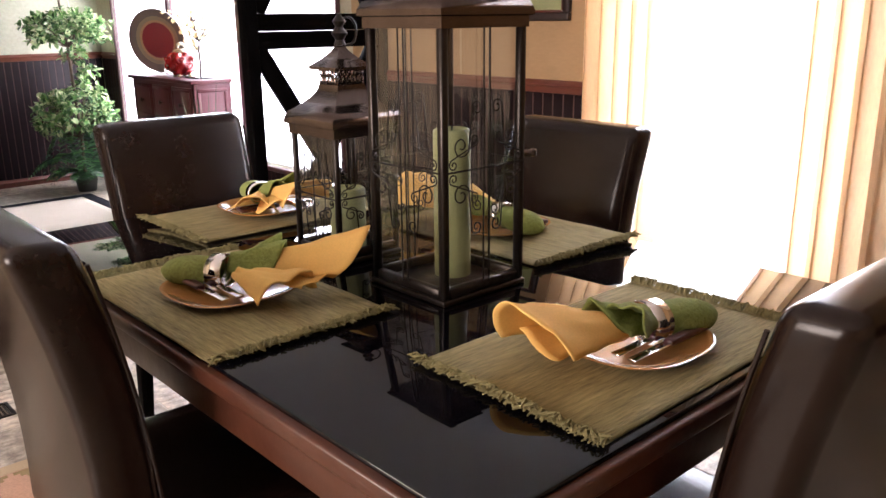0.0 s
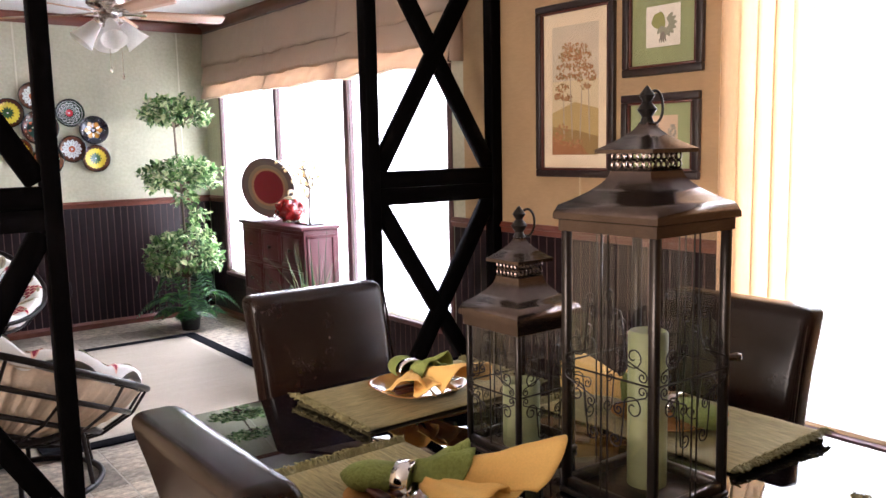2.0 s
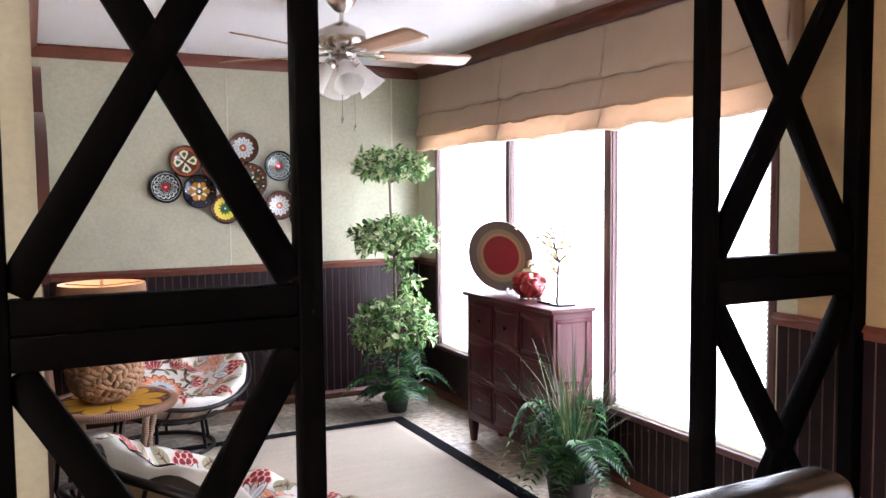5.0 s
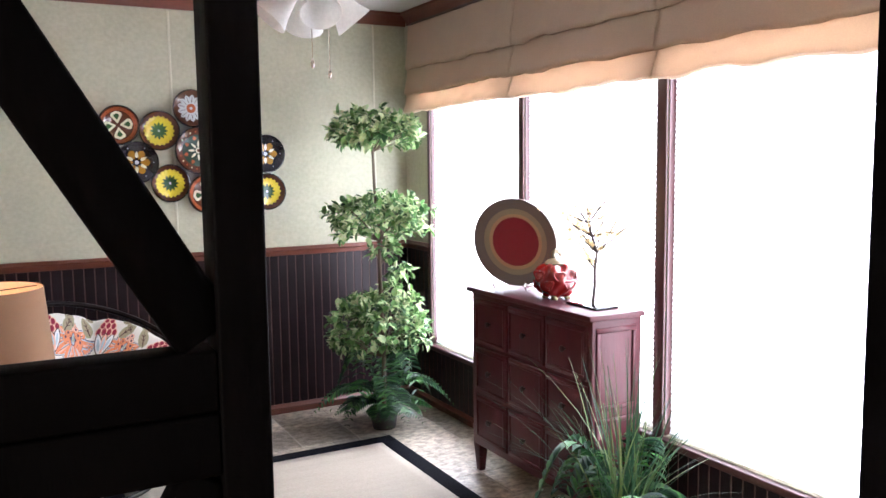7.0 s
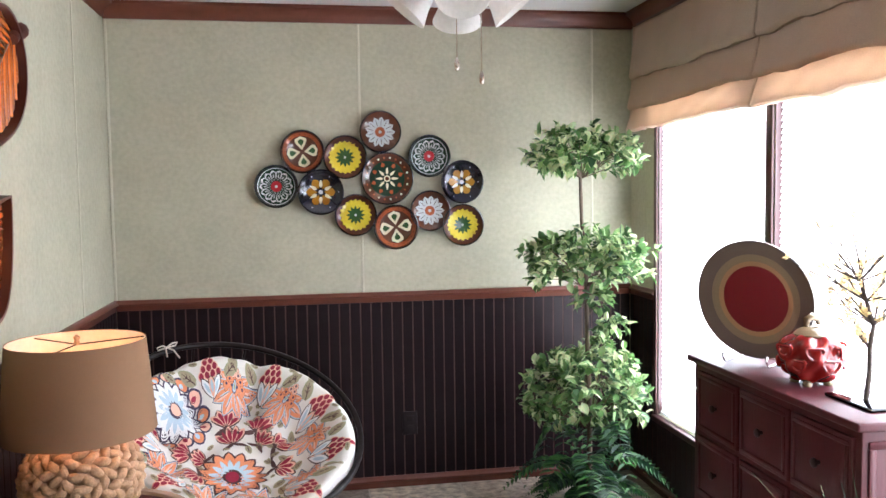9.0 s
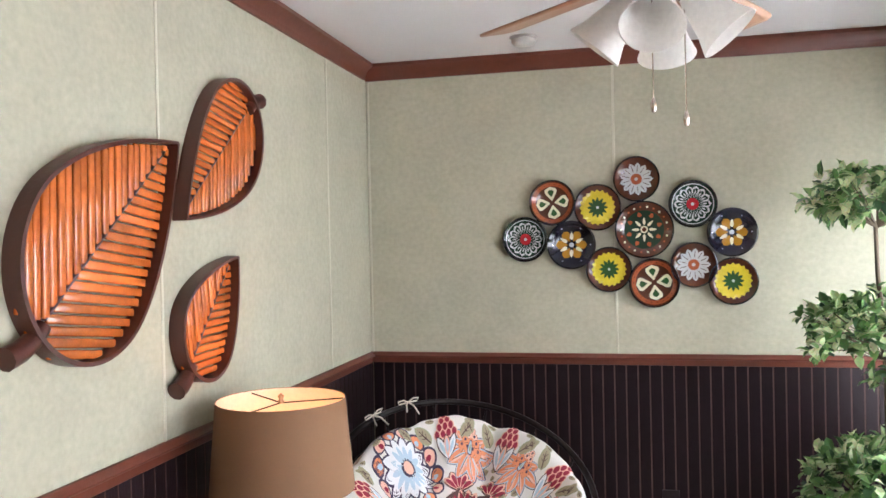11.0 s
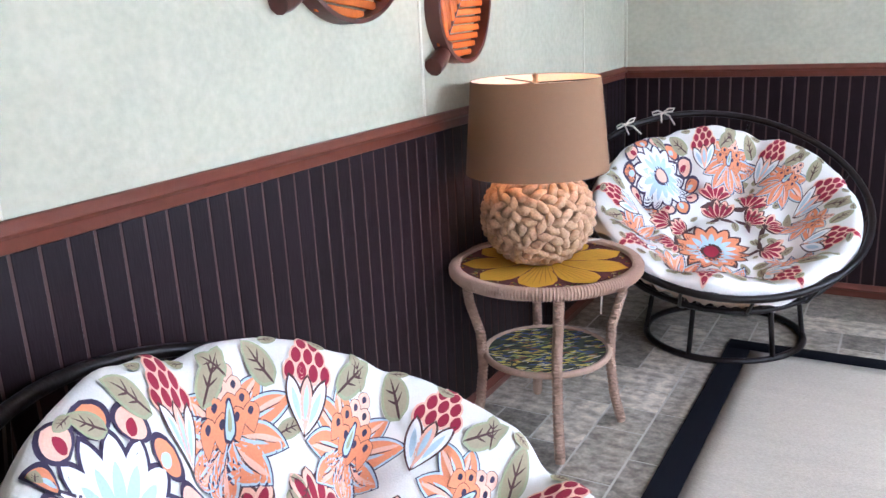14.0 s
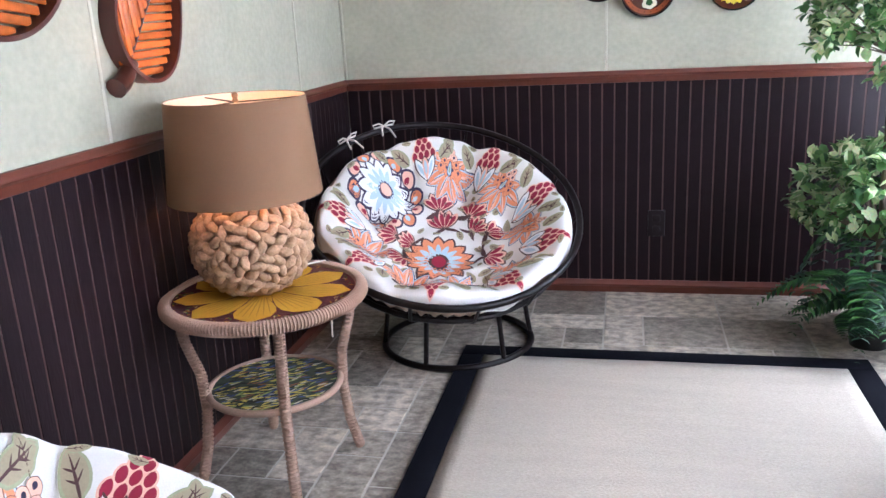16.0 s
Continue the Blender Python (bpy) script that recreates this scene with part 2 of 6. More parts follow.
# opening added out of view, so the warm west lamp can shine in
tagged(slab("wall_dining_west", [(XW - 0.12, XW, YS, 1.35, 0, CEIL), (XW - 0.12, XW, 1.35, 3.05, 0, 0.75), (XW - 0.12, XW, 1.35, 3.05, 1.95, CEIL),
                                 (XW - 0.12, XW, 3.05, YP + 0.2, 0, CEIL)], PLAIN), "plain painted wall with an added unseen opening", "wall", kind="structure")
tagged(slab("wall_dining_north", [(XW, XL - 0.14, YP + 0.075, YP + 0.2, 0, CEIL)], PLAIN), "plain cream painted wall", "wall", kind="structure")


def moulding(name, along, at, a, b, inward, outline, label):
    """One strip of moulding: an outline of (depth, height) drawn out along a wall."""
    bm = bmesh.new()
    ends = []
    for s in (a, b):
        ends.append([bm.verts.new((s, at + inward * d, z) if along == "x" else (at + inward * d, s, z)) for d, z in outline])
    n = len(outline)
    for k in range(n):
        bm.faces.new((ends[0][k], ends[0][(k + 1) % n], ends[1][(k + 1) % n], ends[1][k]))
    bm.faces.new(ends[0])
    bm.faces.new(ends[1][::-1])
    return tagged(part(name, bm, TRIM, None, "", True), label, "trim", kind="structure")


def crown_run(name, along, at, a, b, inward):
    cove = [(0.016 + 0.032 * (k / 6) ** 1.8, CEIL - 0.058 + 0.040 * k / 6) for k in range(7)]
    outline = [(0.001, CEIL - 0.075), (0.012, CEIL - 0.075), (0.014, CEIL - 0.070), (0.014, CEIL - 0.060)] + cove + [(0.052, CEIL - 0.016), (0.052, CEIL - 0.001), (0.001, CEIL - 0.001)]
    return moulding(name, along, at, a, b, inward, outline, "red-brown stained crown moulding")


def rail_run(name, along, at, a, b, inward, z0, z1, label):
    h = z1 - z0
    outline = [(0.001, z0 + 0.0005), (0.011, z0 + 0.0005), (0.013, z0 + 0.06 * h), (0.013, z0 + 0.42 * h), (0.016, z0 + 0.50 * h), (0.022, z0 + 0.56 * h), (0.024, z0 + 0.64 * h), (0.022, z0 + 0.72 * h),
               (0.015, z0 + 0.80 * h), (0.014, z0 + 0.93 * h), (0.011, z1), (0.001, z1)]
    return moulding(name, along, at, a, b, inward, outline, label)


crown_run("crown_moulding", "x", YF, XL, XE, -1)
crown_run("crown_moulding", "y", XL, YP + 0.08, YF - 0.05, 1)
crown_run("crown_moulding", "y", XE, YS, YF - 0.05, -1)
CR = "red-brown chair rail above the wainscot"
rail_run("chair_rail", "x", YF, XL, XE, -1, RAIL_LOW, RAIL_TOP, CR)
rail_run("chair_rail", "y", XL, YP + 0.08, YF - 0.025, 1, RAIL_LOW, RAIL_TOP, CR)
rail_run("chair_rail", "y", XE, WINDOWS[2][1] + 0.02, YF - 0.025, -1, RAIL_LOW, RAIL_TOP, CR)
rail_run("chair_rail", "y", XE, DWIN[1] + 0.05, WINDOWS[0][0] - 0.03, -1, RAIL_LOW, RAIL_TOP, CR)
BB = "red-brown baseboard at the floor"
rail_run("baseboard", "x", YF, XL, XE, -1, 0, 0.06, BB)
rail_run("baseboard", "y", XL, YP + 0.08, YF - 0.025, 1, 0, 0.06, BB)
rail_run("baseboard", "y", XE, YS, YF - 0.025, -1, 0, 0.06, BB)

# ---- windows, blinds and cloth ----


def window_unit(name, y0, y1, z0, z1, label):
    w = thing(name, Matrix.Translation((XE, y0, z0)), label, "window", kind="structure")
    wide, high = y1 - y0, z1 - z0
    f = bmesh.new()
    for q in ((0.03, 0.075, 0, wide, 0, 0.03), (0.03, 0.075, 0, wide, high - 0.03, high), (0.03, 0.075, 0, 0.03, 0.03, high - 0.03), (0.03, 0.075, wide - 0.03, wide, 0.03, high - 0.03)):
        box(*q, 0.003, f, 1)
    part("window_frame", f, WINFRAME, w)
    ln = bmesh.new()
    for q in ((0.001, 0.029, 0, wide, high - 0.003, high), (0.001, 0.029, 0, 0.003, 0.003, high - 0.003), (0.001, 0.029, wide - 0.003, wide, 0.003, high - 0.003)):
        box(*q, 0, ln)
    part("reveal_lining", ln, WINFRAME, w, smooth=False)
    part("window_sill", box(-0.03, 0.028, -0.012, wide + 0.012, -0.03, -0.002, 0.004), WINFRAME, w)
    p = part("pane", sheet(lambda u, v: Vector((0.052, 0.03 + (wide - 0.06) * u, 0.03 + (high - 0.06) * v)), 1, 1), PANE, w, smooth=False)
    p.visible_shadow = False
    return w


def blind(y0, y1, z0, z1):
    """A horizontal mini-blind let down over a window: head rail, slats and bottom rail."""
    b = thing("window_blind", Matrix.Translation((XE + 0.012, (y0 + y1) / 2, z0)), "white horizontal mini-blind let down over the window", "blind", "window blinds")
    half, high = (y1 - y0) / 2 - 0.021, z1 - z0
    part("head_rail", box(-0.012, 0.012, -half, half, high - 0.03, high - 0.004, 0.003), BLIND, b)
    part("bottom_rail", box(-0.011, 0.011, -half, half, 0.006, 0.018, 0.003), BLIND, b)
    sl = bmesh.new()
    sheet(lambda u, v: Vector((0.0058 * (2 * u - 1), half * (2 * v - 1), 0.0025 * (1 - (2 * u - 1) ** 2) + 0.0118 * (2 * u - 1))), 4, 1, sl)
    me = mesh_of("slat", sl, BLIND, True)
    n = int((high - 0.06) / 0.0225)
    for i in range(n):
        s = new("slat", me)
        s.parent, s.location = b, (0, 0, 0.03 + i * 0.0225)
    for s in (-0.7, 0.7):
        part("ladder_cord", rod((0, s * half, 0.01), (0, s * half, high - 0.02), 0.0012, seg=5), BLIND, b)


for i, (a, b) in enumerate(WINDOWS):
    window_unit("window_%d" % (i + 1), a, b, SILL, HEAD, "tall dark-framed window over a low sill")
    blind(a + 0.004, b - 0.004, SILL + 0.004, HEAD - 0.004)
window_unit("window_4", DWIN[0], DWIN[1], SILL, HEAD + 0.1, "tall dark-framed dining window behind gold curtains")
blind(DWIN[0] + 0.004, DWIN[1] - 0.004, SILL + 0.004, HEAD + 0.096)


def trim_post(y0, y1):
    return tagged(part("trim", box(XE - 0.012, XE - 0.001, y0, y1, SILL - 0.02, HEAD + 0.05, 0.003), WINFRAME), "dark red window casing strip", "trim", kind="structure")


for a, b in ((WINDOWS[0][0] - 0.035, WINDOWS[0][0] - 0.002), (5.192, 5.243), (6.142, 6.183), (WINDOWS[2][1] + 0.002, WINDOWS[2][1] + 0.03)):
    trim_post(a, b)


LINING = mat("light_blocking_lining", (0.62, 0.52, 0.40), 0.95, vary=0.06, translucent=0.35)


def valance(y0, y1, seed):
    """A stationary roman valance in soft overlapping folds, hung off a board."""
    v = thing("roman_valance", Matrix.Translation((XE, y0, 0)), "beige cloth roman valance in soft horizontal folds", "valance", "valances over the windows")
    wide = y1 - y0
    tiers = ((1.972, 2.235, 0.058, 0.092), (1.832, 2.02, 0.060, 0.102), (1.730, 1.875, 0.062, 0.108))
    for k, (z0, z1, dt, db) in enumerate(tiers):
        def f(u, w, k=k, z0=z0, z1=z1, dt=dt, db=db):
            free = min(1.0, 10 * u, 10 * (1 - u))        # held at both ends
            sag = 0.004 * math.sin(math.pi * u * 3 + seed + k) + 0.018 * wobble(u * 6, seed, k * 3.1) + 0.005 * wobble(u * 17, seed, k)
            tuck = 0.030 * (1 - w / 0.10) ** 2 if w < 0.10 else 0.0       # the cloth turns under at the fold
            d = db + (dt - db) * w - tuck + free * (0.008 * wobble(u * 11, w * 2.5, seed + 7 * k) + 0.003 * math.sin(u * 23 + k))
            return Vector((-d, wide * u, z0 + (z1 - z0) * max(w, 0.04) + free * sag * (1 - w)))
        part("fold", sheet(f, 56, 22), VALANCE, v, thick=0.004)
    # unseen sheet added to block window light, so only the lowest fold glows
    part("lining", sheet(lambda u, w: Vector((-0.050 - 0.004 * math.sin(9 * u), 0.004 + (wide - 0.008) * u, 1.840 + 0.395 * w)), 16, 3), LINING, v, "added lining that dims the upper folds", thick=0.003)
    for side in (0.0, wide):
        part("side_return", sheet(lambda u, w, s=side: Vector((-0.001 - 0.066 * u - 0.02 * (1 - w) * u, s, 1.745 + 0.49 * w)), 3, 6), VALANCE, v, thick=0.004)
    part("mounting_board", box(-0.056, -0.001, 0.004, wide - 0.004, 2.235, 2.25, 0.002), WINFRAME, v)


for i, (a, b) in enumerate(((4.097, 5.1750), (5.1755, 6.1300), (6.1305, 7.245))):
    valance(a, b, i * 2.3)


def curtain(y0, y1, folds, seed):
    c = thing("curtain", Matrix.Translation((XE - 0.075, y0, 0)), "gold and cream curtain hanging in deep folds to the floor", "curtain", "curtains at the dining window")
    wide = y1 - y0

    def f(u, w):
        a = 2 * math.pi * folds * u + 0.5 * wobble(u * 3, w * 1.2, seed)
        return Vector((0.030 * math.sin(a) + 0.010 * wobble(u * 8, w * 2, seed + 4), wide * (u + 0.02 * math.sin(a * 2) + 0.02 * (1 - w) * (u - 0.5)), 0.02 + 2.19 * w))
    part("cloth", sheet(f, 72, 14), CURTAIN, c, thick=0.0025)


curtain(2.28, 2.60, 5, 1.0)
curtain(1.36, 1.80, 6, 5.0)
METALROD = mat("dark_bronze_metal", (0.045, 0.032, 0.026), 0.38, 0.85, vary=0.2, grain=0.1)
rodt = thing("curtain_rod", Matrix.Translation((XE - 0.075, 2.06, 2.225)), "dark bronze curtain rod with ball ends", "curtain rod")
part("pole", rod((0, -0.68, 0), (0, 0.62, 0), 0.011), METALROD, rodt)
for s in (-0.7, 0.64):
    bm = bmesh.new()
    bmesh.ops.create_uvsphere(bm, u_segments=12, v_segments=8, radius=0.022, matrix=Matrix.Translation((0, s, 0)))
    part("finial", bm, METALROD, rodt)
for s in (-0.5, 0.5):
    part("bracket", rod((0, s, 0), (0.074, s, 0), 0.007, seg=8), METALROD, rodt)

# ---- black timber screens ----


def bar(p0, p1, wide, deep, bm=None):
    """A squared timber in the screen's plane (x, z), from p0 to p1."""
    (x0, z0), (x1, z1) = p0, p1
    d = math.hypot(x1 - x0, z1 - z0)
    b = bm or bmesh.new()
    t = box(-wide / 2, wide / 2, -deep / 2, deep / 2, 0, d, 0.004, None, 1)
    bmesh.ops.transform(t, matrix=Matrix.Translation((x0, 0, z0)) @ Matrix.Rotation(math.atan2(x1 - x0, z1 - z0), 4, "Y"), verts=t.verts)
    return t


def screen(x0, x1, y, label):
    """Two posts, a middle rail in two boards, and a cross above and below it."""
    s = thing("timber_screen", Matrix.Translation((x0, y, 0)), label, "screen", "black timber screens")
    w, pw = x1 - x0, 0.058
    part("post", box(0, pw, -0.030, 0.030, 0, CEIL - 0.002, 0.004), BLACKWOOD, s)
    part("post", box(w - pw, w, -0.030, 0.030, 0, CEIL - 0.002, 0.004), BLACKWOOD, s)
    part("middle_rail", box(pw, w - pw, -0.028, 0.028, 1.088, 1.160, 0.004), BLACKWOOD, s)
    part("middle_rail", box(pw, w - pw, -0.0265, 0.0265, 1.162, 1.233, 0.004), BLACKWOOD, s)
    part("top_rail", box(pw, w - pw, -0.028, 0.028, CEIL - 0.10, CEIL - 0.003, 0.004), BLACKWOOD, s)
    part("bottom_rail", box(pw, w - pw, -0.028, 0.028, 0.0, 0.10, 0.004), BLACKWOOD, s)
    for z0, z1 in ((1.236, CEIL - 0.10), (0.10, 1.091)):
        part("cross_brace", bar((pw + 0.008, z0 + 0.01), (w - pw - 0.008, z1 - 0.01), 0.072, 0.044), BLACKWOOD, s)
        part("cross_brace", bar((w - pw - 0.008, z0 + 0.01), (pw + 0.008, z1 - 0.01), 0.072, 0.040), BLACKWOOD, s)
    return s


screen(2.128, XE - 0.002, 3.848, "black stained timber screen with crossed braces against the window wall")
screen(0.227, 0.932, 3.828, "black stained timber screen with crossed braces beside the leaf wall")

# ---- rug ----
rug = thing("rug", Matrix.Translation((0.985, 4.73, 0)), "flat beige jute rug bound in black", "rug")
RW, RL, RB = 1.425, 2.01, 0.085
part("weave", sheet(lambda u, v: Vector((RB + (RW - 2 * RB) * u, RB + (RL - 2 * RB) * v, 0.006 + 0.0012 * wobble(u * 5, v * 6, 2.0))), 24, 30), RUG, rug, thick=0.005)
for q in ((0, RW, 0, RB), (0, RW, RL - RB, RL), (0, RB, RB, RL - RB), (RW - RB, RW, RB, RL - RB)):
    part("binding", box(q[0], q[1], q[2], q[3], 0.0005, 0.0105, 0.003), RUGEDGE, rug, "black cloth binding")

# ---- dining table and chairs ----
TX0, TX1, TY0, TY1, TZ = 0.855, 1.85, 1.19, 2.69, 0.75
table = thing("dining_table", Matrix.Translation(((TX0 + TX1) / 2, (TY0 + TY1) / 2, 0)), "dark red-brown dining table with a black glass top", "table")
hx, hy = (TX1 - TX0) / 2, (TY1 - TY0) / 2
part("glass_top", box(-hx + 0.012, hx - 0.012, -hy + 0.012, hy - 0.012, TZ - 0.008, TZ, 0.002), BLACKGLASS, table, "polished black glass inset")
fr = bmesh.new()
for q in ((-hx, hx, -hy, -hy + 0.1), (-hx, hx, hy - 0.1, hy), (-hx, -hx + 0.1, -hy + 0.1, hy - 0.1), (hx - 0.1, hx, -hy + 0.1, hy - 0.1)):
    box(q[0], q[1], q[2], q[3], TZ - 0.035, TZ - 0.0085, 0.004, fr, 2)
part("top_frame", fr, TABLEWOOD, table)
for q in ((-hx + 0.03, hx - 0.03, -hy + 0.03, -hy + 0.052), (-hx + 0.03, hx - 0.03, hy - 0.052, hy - 0.03), (-hx + 0.03, -hx + 0.052, -hy + 0.052, hy - 0.052), (hx - 0.052, hx - 0.03, -hy + 0.052, hy - 0.052)):
    part("apron", box(*q, TZ - 0.115, TZ - 0.036, 0.003), TABLEWOOD, table)
for sx in (-1, 1):
    for sy in (-1, 1):
        x, y = sx * (hx - 0.075), sy * (hy - 0.075)
        b = box(x - 0.04, x + 0.04, y - 0.04, y + 0.04, 0, TZ - 0.036, 0.005)
        for v in b.verts:
            if v.co.z < 0.1:
                v.co.x, v.co.y = x + (v.co.x - x) * 0.75, y + (v.co.y - y) * 0.75
        part("leg", b, TABLEWOOD, table)


def parsons_chair(m):
    """High padded back and seat in dark leather; it looks along +y from its back, which stands at y = 0."""
    c = thing("dining_chair", m, "dark brown leather parsons dining chair with a tall padded back", "chair", "chairs round the dining table")
    w = 0.205
    # padded back that leans slightly and swells at the top
    b = box(-w, w, -0.045, 0.045, 0.40, 0.95, 0.026, None, 4)
    bmesh.ops.subdivide_edges(b, edges=[e for e in b.edges if abs(e.verts[0].co.z - e.verts[1].co.z) > 0.3], cuts=7)
    for v in b.verts:
        t = (v.co.z - 0.40) / 0.55
        v.co.x *= 0.93 + 0.07 * t
        v.co.y += -0.075 * t * t + 0.01 * math.sin(math.pi * t)
        v.co.y += (0.010 * (1 - (v.co.x / w) ** 2) * math.sin(math.pi * t)) * (1 if v.co.y > 0 else -0.4)
    part("backrest", b, LEATHER, c)
    s = box(-w, w, 0.0, 0.45, 0.375, 0.485, 0.03, None, 3)
    bmesh.ops.subdivide_edges(s, edges=[e for e in s.edges if e.calc_length() > 0.25], cuts=5, use_grid_fill=True)
    for v in s.verts:
        if v.co.z > 0.47:
            v.co.z += 0.012 * max(0, 1 - (v.co.x / w) ** 2) * max(0, 1 - ((v.co.y - 0.23) / 0.23) ** 2)
    part("seat", s, LEATHER, c)
    part("piping", tube([(-w + 0.004, 0.046 - 0.075 * ((z - 0.40) / 0.55) ** 2, z) for z in np.linspace(0.5, 0.915, 10)], 0.003, 6), LEATHER, c)
    part("piping", tube([(w - 0.004, 0.046 - 0.075 * ((z - 0.40) / 0.55) ** 2, z) for z in np.linspace(0.5, 0.915, 10)], 0.003, 6), LEATHER, c)
    for sx in (-1, 1):
        for y, lean in ((0.0, -0.05), (0.41, 0.0)):
            x = sx * (w - 0.035)
            lg = box(x - 0.02, x + 0.02, y - 0.02, y + 0.02, 0, 0.385, 0.003)
            for v in lg.verts:
                if v.co.z < 0.1:
                    v.co.x, v.co.y = x + (v.co.x - x) * 0.7, y + lean + (v.co.y - y) * 0.7
            part("leg", lg, BLACKWOOD, c)
    return c


chair = parsons_chair(pose(1.375, 2.87, 0, 0, 0, 180))
copy_thing(chair, pose(2.03, 2.07, 0, 0, 0, 90))
copy_thing(chair, pose(0.75, 1.97, 0, 0, 0, -90))
copy_thing(chair, pose(1.335, 1.09, 0, 0, 0, 0))

# ---- lanterns ----
BRONZE = mat("aged_bronze_sheet", (0.105, 0.078, 0.066), 0.22, 0.9, vary=0.3, scale=14, grain=0.15, gscale=80, bump=0.1)
DARKBRONZE = mat("dark_bronze_post", (0.028, 0.022, 0.019), 0.3, 0.6, vary=0.2, grain=0.15)
IRON = mat("black_iron_wire", (0.02, 0.017, 0.015), 0.4, 0.6, vary=0.2, grain=0.2)
LANPANE = glass("lantern_glass", (0.93, 0.94, 0.96), 0.02, 0.10)
WAX = mat("pale_green_wax", (0.34, 0.37, 0.175), 0.45, vary=0.12, scale=20, grain=0.05, translucent=0.15)


def roof_sheet(profile):
    """A four-sided flared roof: (half width, height) from the eave up."""
    b = bmesh.new()
    corner = ((-1, -1), (1, -1), (1, 1), (-1, 1))
    rings = [[b.verts.new((sx * h, sy * h, z)) for sx, sy in corner] for h, z in profile]
    for ra, rb in zip(rings, rings[1:]):
        for k in range(4):
            b.faces.new((ra[k], ra[(k + 1) % 4], rb[(k + 1) % 4], rb[k]))
    b.faces.new(rings[-1])
    for ra, rb in zip(rings, rings[1:]):
        for k in range(4):
            b.edges.get((ra[k], rb[k])).smooth = False     # crisp hips
    return b


def s_scroll(p1, p2, r1, r2, hand):
    """A wire bent to an S in the plane x, z: a curl round p1, a run, and the opposite curl round p2."""
    p1, p2 = Vector(p1), Vector(p2)
    d = (p2 - p1).normalized()
    n = Vector((-d.y, d.x)) * hand
    th1, th2 = math.atan2(n.y, n.x), math.atan2(-n.y, -n.x)
    pts = []
    for i in range(15):
        t = i / 14
        a, q = th1 + hand * (1 - t) * 2.5 * math.pi, r1 * (0.22 + 0.78 * t)
        pts.append((p1.x + q * math.cos(a), p1.y + q * math.sin(a)))
    for i in range(15):
        t = i / 14
        a, q = th2 + hand * t * 2.5 * math.pi, r2 * (1 - 0.78 * t)
        pts.append((p2.x + q * math.cos(a), p2.y + q * math.sin(a)))
    return pts


